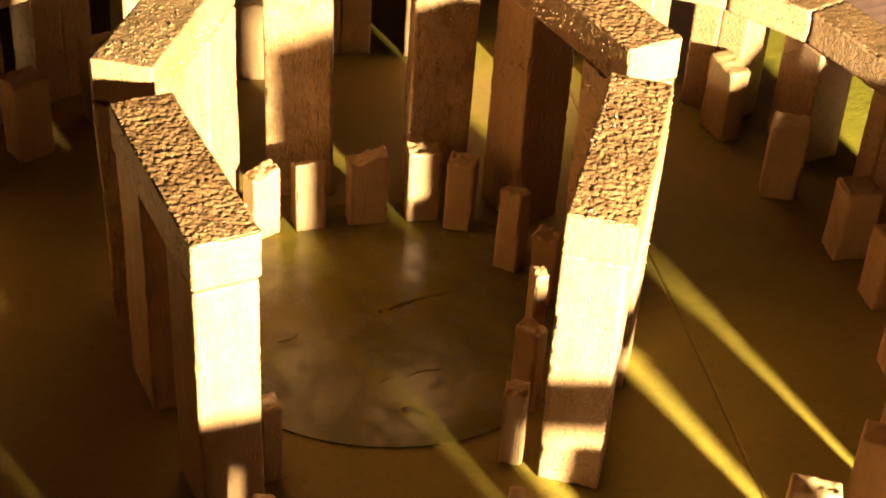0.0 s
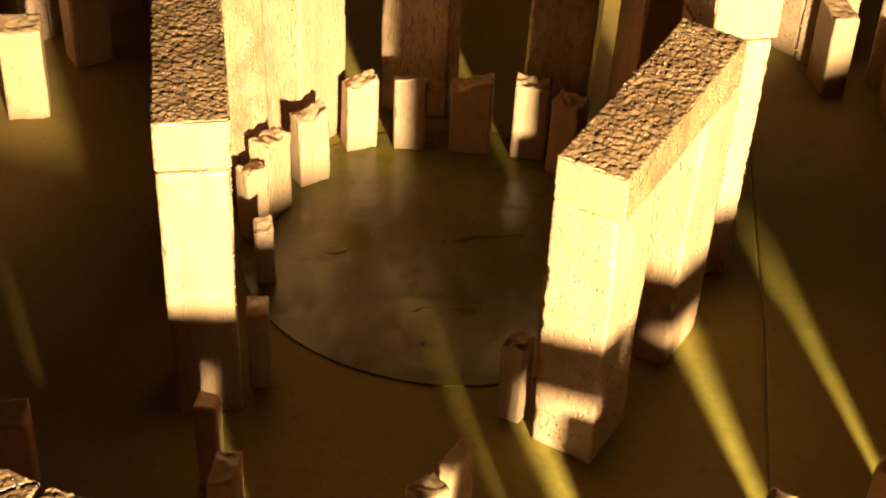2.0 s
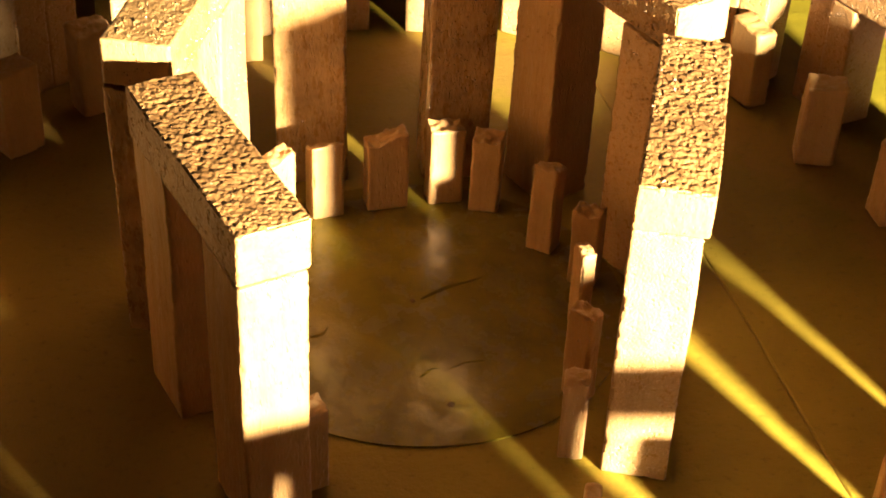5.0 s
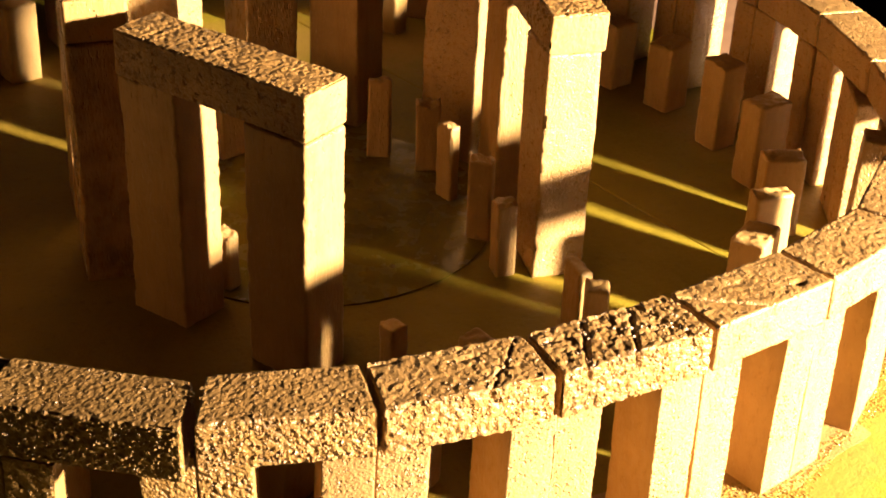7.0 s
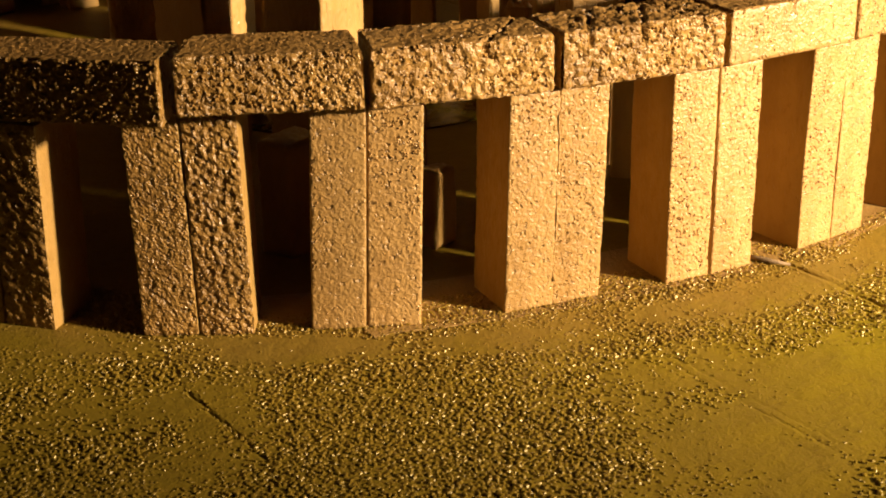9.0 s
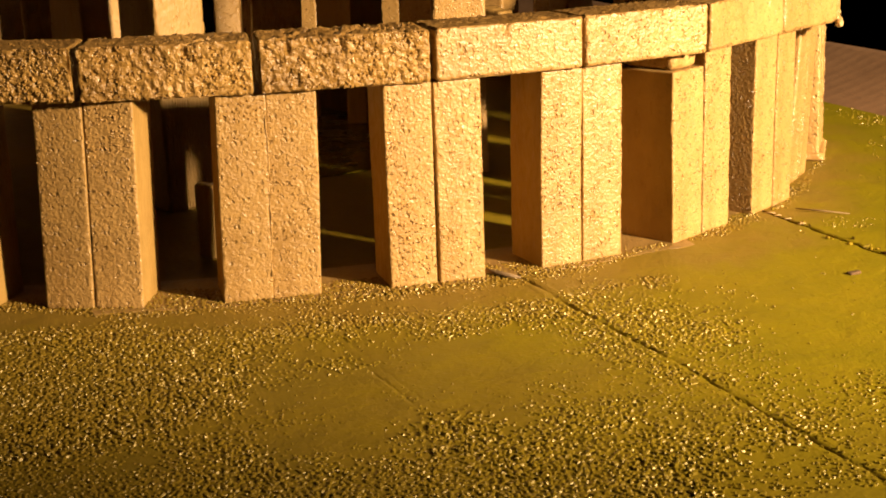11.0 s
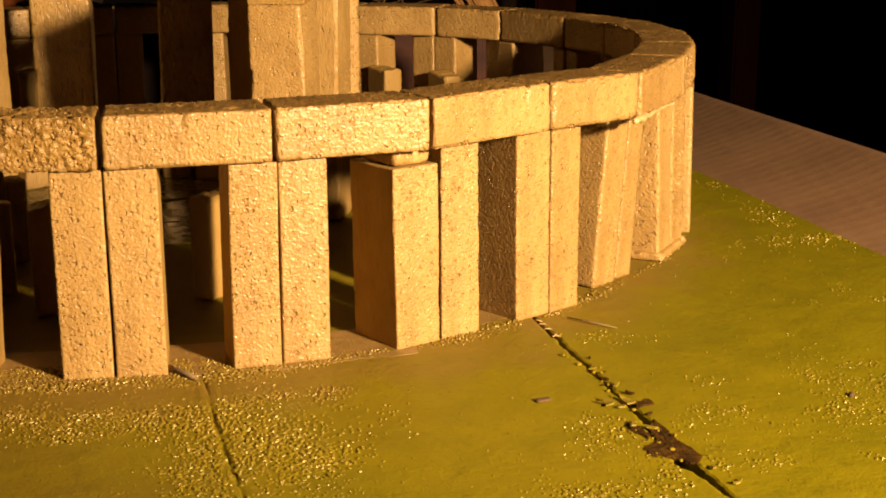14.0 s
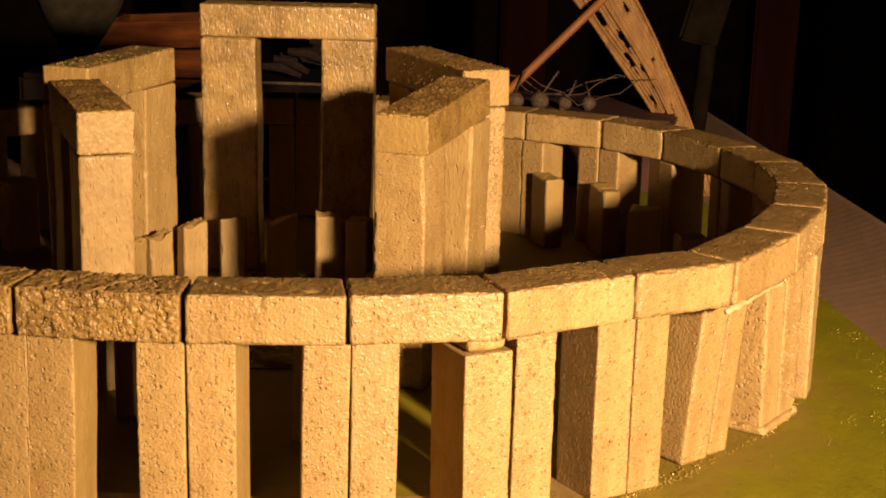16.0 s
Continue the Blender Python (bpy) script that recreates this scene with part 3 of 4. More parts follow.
def build_grit():
    """Grains stuck in the paint, close together in patches with bare paint between."""
    rnd = np.random.default_rng(31)
    gx, gy = np.meshgrid(np.arange(-40, 54, 0.22), np.arange(-68, 12, 0.26))
    spots = np.stack([gx.ravel(), gy.ravel(), np.zeros(gx.size)], -1)
    spots[:, 0] += rnd.uniform(-0.1, 0.1, len(spots))
    spots[:, 1] += rnd.uniform(-0.12, 0.12, len(spots))
    along = np.array([0.982, 0.19])
    across = spots[:, :2] @ along
    seam = np.abs(across - 1.95)
    far = np.linalg.norm(spots[:, :2] - np.array([0, 4.0]), axis=1)
    patch = 1.3 * smooth_noise(spots * 0.13 + 3.3, 210) + 0.9 * smooth_noise(spots * 0.31, 211) + 0.5 * smooth_noise(spots * 0.9, 212)
    patch += 0.7 * np.clip(1 - seam / 4, 0, 1) + 0.55 * np.clip((20 - spots[:, 0]) / 10, 0, 1) - 0.45 * np.clip((spots[:, 0] - 14) / 12, 0, 1) - 0.3 * np.clip((spots[:, 0] - 28) / 8, 0, 1) + 2.8 * np.clip(1 - np.abs(far - 41.6 - 0.8 * np.clip((spots[:, 0] - 5) / 18, 0, 1)) / 1.6, 0, 1)
    patch += 0.5 * np.clip((-8 - spots[:, 0]) / 15, 0, 1) + 0.35 * np.clip((-52 - spots[:, 1]) / 8, 0, 1) - 1.5 * np.clip(1.6 - np.abs(far - 44.4) / 1.4, 0, 1)
    keep = (patch + rnd.uniform(-0.95, 0.95, len(spots)) > 0.2) | (rnd.uniform(0, 1, len(spots)) < 0.012)
    keep &= (far > 38.5) & ((spots[:, 1] < -24) | ((spots[:, 0] > 30) & (rnd.uniform(0, 1, len(spots)) < 0.5))) & (across < 49.8) & (np.abs(across - 22.3) > 0.9) & (seam > 0.16)
    spots, scale = spots[keep], np.clip(0.68 + 0.30 * patch[keep], 0.5, 1.05) * np.where(far[keep] < 43, 0.8, 1.0)
    spots[:, 2] = np.where(np.linalg.norm(spots[:, :2] - np.array([0, 4.0]), axis=1) < 42.0, 0.05, 0.0)
    v, f = add_grains(spots, 0.114, 0.09, 77, scale)
    tagged(mesh_object("grit", v * CM, f, GRIT), "small glossy grains of grit stuck in the green paint", "grit", kind="stuff")


build_grit()

# ---------------------------------------------------------------- the outer ring
# Outer top corners where one lintel meets the next, in centimetres.
JOINTS = [(-31.2, -26.8), (-22.6, -33.8), (-14.1, -36.3), (-4.9, -37.3), (4.6, -37.1), (13.4, -35.7), (21.8, -33.2), (29.0, -27.7), (35.0, -23.3), (39.7, -13.8),
          (42.6, -4.2), (43.9, 5.7), (43.0, 16.4), (40.2, 24.1), (34.8, 33.8), (27.8, 39.5)]
for n in range(1, 15):
    a = radians(51.9 + 11.7 * n)
    JOINTS.append((44.0 * math.cos(a), 4.0 + 43.0 * math.sin(a)))
LINTEL_H = 2.8


def ring_height(n):
    """The height of the uprights under joint n; the ring sinks towards its far side."""
    if n == 0:
        return 10.45
    return 11.35 - 1.45 * min(1.0, max(0.0, (JOINTS[n][1] + 28) / 60))


def build_ring():
    count = len(JOINTS)
    ends = [Vector((x, y)) for x, y in JOINTS]
    rnd = random.Random(4)
    #  lintel looks: side grit, top grit, grit size
    looks = {0: (0.12, 0.06, 0.30), 1: (0.12, 0.07, 0.33), 2: (0.14, 0.09, 0.5), 3: (0.15, 0.12, 0.46), 4: (0.014, 0.07, 0.4), 5: (0.03, 0.07, 0.4),
             6: (0.012, 0.05, 0.4), 7: (0.014, 0.05, 0.4), 8: (0.02, 0.05, 0.4), 9: (0.02, 0.05, 0.4)}
    for n in range(count):
        a, b = ends[n], ends[(n + 1) % count]
        if n == 0:
            # this one stands a little proud of its neighbour and hangs lower
            b = Vector((-22.85, -33.95))
        mid, way = (a + b) / 2, (b - a)
        out = Vector((way.y, -way.x)).normalized()
        if out.dot(mid) < 0:
            out = -out
        corner = []
        for other in (ends[n] - ends[n - 1], ends[(n + 2) % count] - ends[(n + 1) % count]):
            corner.append(max(0.0, abs(math.degrees(way.angle(other))) / 2))
        near = n in looks
        side, top, gs = looks.get(n, (0.05, 0.06, 0.4))
        centre = mid - out * 1.95
        z0, z1 = ring_height(n), 10.95 if n == 0 else ring_height((n + 1) % count)
        rest, slope = (z0 + z1) / 2, math.degrees(math.atan2(z0 - z1, way.length))
        turn = math.degrees(math.atan2(way.y, way.x))
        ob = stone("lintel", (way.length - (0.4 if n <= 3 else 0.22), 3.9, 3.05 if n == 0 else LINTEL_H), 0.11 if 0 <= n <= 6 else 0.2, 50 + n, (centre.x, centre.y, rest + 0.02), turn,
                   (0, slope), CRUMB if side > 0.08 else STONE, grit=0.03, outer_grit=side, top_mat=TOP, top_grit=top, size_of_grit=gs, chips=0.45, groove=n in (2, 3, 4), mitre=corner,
                   cracks={3: ((-2.1, 0.5, 0.26, 0.32), (0.9, 0.55, 0.24, 0.3), (2.8, -0.3, 0.2, 0.22)), 4: ((-2.6, -1.2, 0.2, 0.3),), 2: ((2.6, 0.8, 0.2, 0.3),), 6: ((3.0, 0.2, 0.12, 0.3),)}.get(n, ()),
                   crumbs=(("top", 4 if n < 4 else 2.5, 0.13 if n < 4 else 0.09, 0.06 if n < 4 else 0.035), ("front", 13 if side > 0.08 else 7, 0.13 if side > 0.08 else 0.075, 0.10 if side > 0.08 else 0.04)) if near else (("top", 4, 0.1, 0.05),))
        tagged(ob, "sand-coloured crumbly foam lintel lying across two uprights" if side > 0.08 else "sand-coloured lintel block resting on two ring uprights", "lintel", "lintels of the outer ring")
    # two uprights side by side under each joint
    # outer middle of the foot of a pair, its turn and its whole width
    pairs = {0: (-30.2, -27.6, -41.0, 5.4), 1: (-21.85, -32.85, -24.5, 5.3), 2: (-14.1, -35.3, -18.0, 5.3), 3: (-4.65, -36.6, -0.5, 5.4), 4: (4.6, -36.6, 4.5, 5.4), 5: (13.45, -35.05, 13.5, 5.25),
             6: (22.3, -31.5, 33.2, 5.4), 7: (29.05, -26.45, 38.3, 5.4), 8: (34.3, -19.4, 50.0, 5.2), 9: (39.4, -12.4, 62.5, 5.6)}
    for n in range(count):
        before, here, after = ends[n - 1], ends[n], ends[(n + 1) % count]
        way = (after - before).normalized()
        turn = math.degrees(math.atan2(way.y, way.x))
        out = Vector((way.y, -way.x))
        foot, both = here - out * 0.15, 5.3
        if n in pairs:
            x, y, turn, both = pairs[n]
            way = Vector((math.cos(radians(turn)), math.sin(radians(turn))))
            out = Vector((way.y, -way.x))
            foot = Vector((x, y))
        foot = foot - out * 1.85
        if 12 <= n <= 17:
            # pairs on the far side stand askew
            turn -= 13
            way = Vector((math.cos(radians(turn)), math.sin(radians(turn))))
            out = Vector((way.y, -way.x))
        for k in (-1, 1):
            wide, deep = both / 2 - 0.015, {(4, 1): 5.2, (5, 1): 5.2, (6, -1): 4.3}.get((n, k), 3.5 if 12 <= n <= 17 else 3.7)
            if k > 0 and n in (6, 7, 8):
                wide, deep = wide - {6: 0.1, 7: 0.2, 8: 0.6}[n], 3.7 if n < 8 else 2.6
            if k < 0 and n == 6:
                wide += 0.3
            at = foot + way * (k * (wide / 2 + (0.012 if n < 4 else 0.045 if n == 6 else 0.03)) + (0.16 if (n, k) == (6, 1) else 0)) + out * (rnd.uniform(-0.12, 0.12) * (0.35 if n <= 5 else 1.0) + (3.7 - deep) / 2)
            high, lean = ring_height(n) - (0.3 if (n, k) == (1, -1) else 0.0), (rnd.uniform(-0.6, 0.6), rnd.uniform(-0.5, 0.5))
            if n == 6 and k == -1:
                high = 10.35
            if n in (1, 2, 3, 8):
                lean = {1: (-2.2, -1.8), 2: (0.0, 1.2), 3: (0.3, 1.0), 8: (2.0, 5.0)}[n]
            grit = {(0, -1): 0.1, (0, 1): 0.1, (1, -1): 0.07, (1, 1): 0.15, (2, -1): 0.04, (2, 1): 0.055, (3, -1): 0.04, (3, 1): 0.04}.get((n, k), 0.02)
            ob = stone("sarsen_upright", (wide, deep, high), 0.10 if 1 <= n <= 7 else 0.22, 120 + 2 * n + (k > 0), (at.x, at.y, -0.03), turn + rnd.uniform(-1.5, 1.5) - (4 if (n, k) == (6, 1) else 0), lean,
                       CRUMB if n <= 1 else STONE, grit=0.01, outer_grit=grit, size_of_grit=0.2 if (n, k) == (1, -1) else 0.3 if n <= 1 else 0.22, chips=0.13, corner=0.05,
                       crumbs=(("front", 18 if n <= 3 else 13, 0.085 if n <= 3 else 0.075, 0.06 if n <= 3 else 0.05),) if n <= 9 else (("back", 4, 0.08, 0.05),), smooth_sides=2 if n <= 5 or (n == 6 and k < 0) else 0)
            tagged(ob, "sand-coloured painted foam upright standing beside its twin", "upright", "uprights of the outer ring")
            if (n, k) == (3, -1):
                # paint that ran down the joint
                wob = [(wide / 2 + 0.02 + 0.04 * math.sin(m * 0.7 + n) + rnd.uniform(-0.03, 0.03), -deep / 2 - 0.02, 1.4 + m * 0.42) for m in range(22)]
                v, f = tube([tuple(c * CM for c in p) for p in wob], [(0.12 if m == 0 else 0.04 + 0.015 * math.sin(m * 2.3)) * CM for m in range(22)], 7, 0.2, n)
                mesh_object("paint_run", v, f, STONE, ob, "thin run of dried paint", smooth=True)
            if n == 6 and k == -1:
                cap = stone("spacer_block", (2.4, 3.5, 0.88), 0.2, 300, (at.x, at.y, 10.36), turn, (0, 0), STONE, grit=0.02)
                tagged(cap, "thin sand-coloured spacer block between upright and lintel", "spacer")


build_ring()


# ---------------------------------------------------------------- the five trilithons
def build_trilithon(label, near_in, near_out, far_in, far_out, high, thick, seed, wide=(5.0, 5.0), tops=0.10, mats=(PLANK, PLANK, CRUMB), rise=0.0):
    """Two tall uprights and a lintel; the four top corners are given in centimetres."""
    ni, no, fi, fo = (Vector(v) for v in (near_in, near_out, far_in, far_out))
    near, far = (ni + no) / 2, (fi + fo) / 2
    way = far - near
    deep = ((no - ni).length + (fo - fi).length) / 2
    turn = math.degrees(math.atan2(way.y, way.x))
    mid = (near + far) / 2
    root = tagged(new("trilithon"), label, "trilithon", "trilithons of the inner horseshoe")
    root.matrix_world = pose(mid.x * CM, mid.y * CM, 0, 0, 0, turn)
    under = high - thick
    for k, w in ((-1, wide[0]), (1, wide[1])):
        x = k * (way.length / 2 - w / 2 - 0.15)
        stone("upright", (w, deep - 0.25, under - 0.02 + k * rise * 0.33), 0.16, seed + k, (x, 0, -0.03), 0, (0.4 * k, 0.5 * k), mats[0 if k < 0 else 1], root, grit=0.018, size_of_grit=0.3, chips=0.5, wobble=0.12, corner=0.09,
              crumbs=[(face, 4, 0.09, 0.06) for face in ("front", "back")] if mats[0 if k < 0 else 1] is not PLANK else [(face, 1.5, 0.08, 0.05) for face in ("front", "back", "left")])
    stone("lintel", (way.length, deep, thick), 0.11, seed + 7, (0, 0, under), 0, (0, -math.degrees(math.atan2(rise, way.length))), mats[2], root, "crumbly rough-topped lintel", grit=0.025, smooth_sides=2, top_mat=DARK_TOP if tops > 0.08 else None, top_grit=tops * 0.75, size_of_grit=0.4, chips=0.6, wobble=0.1,
          crumbs=(("top", 1.6, 0.22, 0.07), ("top", 2.5, 0.12, 0.05), ("front", 4, 0.08, 0.06), ("back", 5, 0.09, 0.07), ("left", 3, 0.07, 0.05)))
    return root


build_trilithon("sand-coloured trilithon with a crumbly gravel-topped lintel", (-5.4, -13.1), (-9.0, -14.9), (-12.5, 0.4), (-16.0, -1.2), 20.1, 3.0, 400, (4.8, 4.8), 0.13)
build_trilithon("sand-coloured trilithon with a dark-flecked lintel", (10.4, -9.7), (14.6, -10.0), (13.8, 4.5), (17.5, 4.7), 20.4, 2.8, 420, (4.6, 4.6), 0.13, (STONE, PLANK, CRUMB), rise=0.8)
build_trilithon("sand-coloured trilithon with a pale plank face", (-14.0, 2.0), (-18.0, 2.7), (-11.2, 16.4), (-15.2, 17.5), 20.7, 2.9, 440, (5.6, 5.6), 0.06, (WEATHERED, PLANK, WEATHERED))
build_trilithon("sand-coloured trilithon with a deep dark lintel face", (15.1, 8.0), (18.4, 10.2), (6.5, 21.8), (10.2, 24.0), 20.8, 3.0, 460, (4.8, 4.8), 0.12, (STONE, PLANK, CRUMB))
build_trilithon("tallest sand-coloured trilithon at the head of the horseshoe", (-9.9, 19.6), (-10.1, 23.7), (5.5, 21.1), (5.3, 25.2), 24.3, 2.85, 480, (5.0, 4.7), 0.05, (WEATHERED, WEATHERED, WEATHERED))


# ---------------------------------------------------------------- small stones
def build_small_stones():
    horseshoe = [(-9.4, 14.7, 2.3, 1.6, 5.8, 40), (-10.95, 9.4, 2.3, 1.5, 6.3, 52), (-11.9, 4.9, 2.7, 1.5, 6.3, 78), (-12.0, 2.4, 1.7, 1.4, 5.6, 60), (-9.3, -1.7, 1.2, 1.3, 4.9, 30), (-5.7, -10.5, 1.3, 1.6, 6.0, 27),
                 (-6.1, 16.0, 2.3, 1.6, 6.1, 21), (-1.9, 17.2, 2.9, 1.6, 6.0, 13), (2.2, 18.2, 2.5, 1.6, 6.8, 12)]
    more = [(5.15, 17.2, 2.1, 1.6, 6.4, -11), (9.0, 12.6, 1.85, 1.6, 7.0, -29), (11.4, 8.8, 1.9, 1.5, 6.0, -25), (10.6, 3.8, 1.7, 0.9, 6.3, -75), (10.0, -2.6, 1.8, 1.2, 6.7, -42), (9.15, -7.6, 1.45, 1.6, 6.4, -8)]
    ring = [(20.8, 36.3, 3.5, 1.9, 7.0, -62), (26.6, 33.6, 3.4, 1.9, 6.8, -63), (30.4, 24.8, 2.9, 2.2, 6.8, -8), (34.3, 17.3, 2.7, 2.5, 6.2, 12), (36.1, 11.5, 2.8, 2.6, 6.2, 14), (35.8, 3.5, 2.5, 2.4, 7.6, 8),
            (35.0, -3.2, 3.2, 2.4, 7.1, 4), (31.0, -10.6, 3.1, 1.9, 6.6, -20), (25.7, -15.9, 2.9, 1.5, 7.2, -10), (21.2, -20.0, 3.0, 2.4, 7.2, 30)]
    rest = [(8.32, -20.75, 1.55, 1.8, 6.8, -32), (8.85, -17.75, 2.7, 0.9, 6.5, 80), (-1.4, -23.4, 1.4, 2.4, 7.0, 12), (-4.8, -18.7, 1.2, 1.4, 6.0, 12),
            (-14.0, -24.1, 3.1, 2.3, 6.5, 30), (-6.7, -26.4, 1.9, 1.5, 4.5, 30),
            (-33.2, 9.6, 3.0, 2.5, 7.5, 28), (-33.0, 17.8, 3.0, 2.5, 7.1, 50), (-28.9, 23.8, 3.0, 2.5, 6.9, 45), (-24.3, 29.7, 3.0, 2.5, 7.1, 35), (-33.4, 2.4, 2.6, 2.5, 7.5, 34), (-13.6, 38.3, 2.9, 2.5, 7.1, 10)]
    for n, (x, y, w, d, h, turn) in enumerate(horseshoe + more):
        ob = stone("bluestone", (w, d, h), 0.12, 600 + n, (x, y, 0.1), turn, (0, 0), PLANK, grit=0.015, top_grit=0.10, size_of_grit=0.3, chips=0.4, wobble=0.12, jag=0.7)
        tagged(ob, "small upright wooden stone with a splintered broken top", "small stone", "small stones of the horseshoe")
    for n, (x, y, w, d, h, turn) in enumerate(ring + rest):
        ob = stone("bluestone", (w, d, h), 0.16, 640 + n, (x, y, -0.03), turn, (0, 0), SMOOTH, grit=0.015, top_grit=0.09, size_of_grit=0.3, chips=0.35, wobble=0.12, jag=0.3)
        tagged(ob, "short sand-coloured standing stone with a rough top", "small stone", "small stones of the middle ring")


build_small_stones()


# ---------------------------------------------------------------- disc, debris
def build_disc():
    """The thin round plate that the horseshoe stones stand on."""
    rnd = random.Random(8)
    bm = bmesh.new()
    rings = [0, 2, 4, 6, 8, 10, 11.5, 12.6, 13.5, 13.65]
    rows = []
    for r in rings:
        row = []
        for k in range(72):
            a = 2 * math.pi * k / 72
            rr = r + (0.06 * math.sin(5 * a) if r > 13.6 else 0)
            x, y = 0.3 + rr * math.cos(a), 6.0 + rr * math.sin(a)
            row.append(bm.verts.new((x * CM, y * CM, (0.12 + 0.02 * math.sin(x * 0.9) * math.cos(y * 0.7)) * CM)))
        rows.append(row)
    low = [bm.verts.new((v.co.x, v.co.y, -0.05 * CM)) for v in rows[-1]]
    rows.append(low)
    for a, b in zip(rows[1:], rows[2:]):
        for k in range(72):
            bm.faces.new((a[k], b[k], b[(k + 1) % 72], a[(k + 1) % 72]))
    hub = bm.verts.new((0.3 * CM, 6.0 * CM, 0.12 * CM))
    for k in range(72):
        bm.faces.new((hub, rows[1][k], rows[1][(k + 1) % 72]))
    for v in rows[0]:
        bm.verts.remove(v)
    plate = tagged(part("centre_plate", bm, DISC, smooth=False), "thin round olive-painted plate in the middle of the ring", "plate")
    # two flat nail heads
    for name, x, y, r, high, mat in (("nail_head", 0.0, 6.1, 0.22, 0.05, CORE), ("nail_head", 2.3, -3.9, 0.26, 0.03, CORE)):
        bm = bmesh.new()
        rim = [bm.verts.new((r * CM * rnd.uniform(0.75, 1.2) * math.cos(k * 0.5236), r * CM * rnd.uniform(0.75, 1.2) * math.sin(k * 0.5236), -0.03 * CM)) for k in range(12)]
        inner = [bm.verts.new((v.co.x * 0.7, v.co.y * 0.7, high * CM)) for v in rim]
        for k in range(12):
            bm.faces.new((rim[k], rim[(k + 1) % 12], inner[(k + 1) % 12], inner[k]))
        bm.faces.new(inner)
        ob = part(name, bm, mat, plate, smooth=True)
        ob.matrix_local = pose(x * CM, y * CM, 0.13 * CM)
    # a long lifted tear in the paint and some low wrinkles
    for name, a, b, broad, high in (("paint_tear", (0.5, 6.3), (5.0, 9.3), 0.34, 0.20), ("paint_wrinkle", (2.2, -0.6), (4.7, 0.5), 0.22, 0.07), ("paint_wrinkle", (-6.6, 1.9), (-5.3, 3.4), 0.25, 0.08), ("paint_wrinkle", (0.3, -1.3), (1.9, -0.5), 0.2, 0.06)):
        start, way = Vector(a), Vector(b) - Vector(a)
        aside = Vector((-way.y, way.x)).normalized()
        verts, faces = [], []
        for k in range(19):
            t = k / 18
            swell = math.sin(math.pi * min(1.0, 0.06 + t)) * (1 + 0.3 * math.sin(7 * t + a[0]))
            for u, up in ((-1.0, -0.3), (-0.35, 0.45), (0.1, 1.0), (0.3, 0.5), (0.5, -0.3)):
                p = start + way * t + aside * (u * broad * swell + 0.18 * math.sin(5 * t + a[1]))
                verts.append((p.x * CM, p.y * CM, (0.13 + high * up * swell) * CM))
        for k in range(18):
            faces += [(k * 5 + j, k * 5 + 5 + j, k * 5 + 6 + j, k * 5 + 1 + j) for j in range(4)]
        mesh_object(name, verts, faces, DISC, plate, smooth=True)


build_disc()


def build_base_sheet():
    """A thin sand-coloured sheet under the ring, its rim just outside the uprights."""
    outer, inner = [], []
    steps = 8
    for n in range(1, 7):
        a, b = Vector(JOINTS[n]), Vector(JOINTS[n + 1])
        for k in range(steps):
            p = a.lerp(b, k / steps)
            wave = 0.10 * math.sin(n * 1.7 + k * 0.8) + 0.08 * math.sin(n * 4.1 + k * 2.1) - (0.0 if 2 <= n <= 5 else 2.0)
            outer.append(p * (1 + (0.18 + wave) / p.length))
            inner.append(p * (1 - 5.5 / p.length))
    total = len(outer)
    verts = [(p.x * CM, p.y * CM, 0.045 * CM) for p in outer] + [(p.x * CM, p.y * CM, 0.07 * CM) for p in inner] + [(p.x * CM, p.y * CM, -0.06 * CM) for p in outer] + [(p.x * CM, p.y * CM, -0.06 * CM) for p in inner]
    faces = []
    for k in range(total - 1):
        j = k + 1
        faces += [(k, j, total + j, total + k), (2 * total + k, 2 * total + j, j, k), (total + k, total + j, 3 * total + j, 3 * total + k)]
    tagged(mesh_object("base_sheet", verts, faces, SAND), "thin sand-coloured sheet glued under the ring of stones", "sheet", kind="structure")


build_base_sheet()


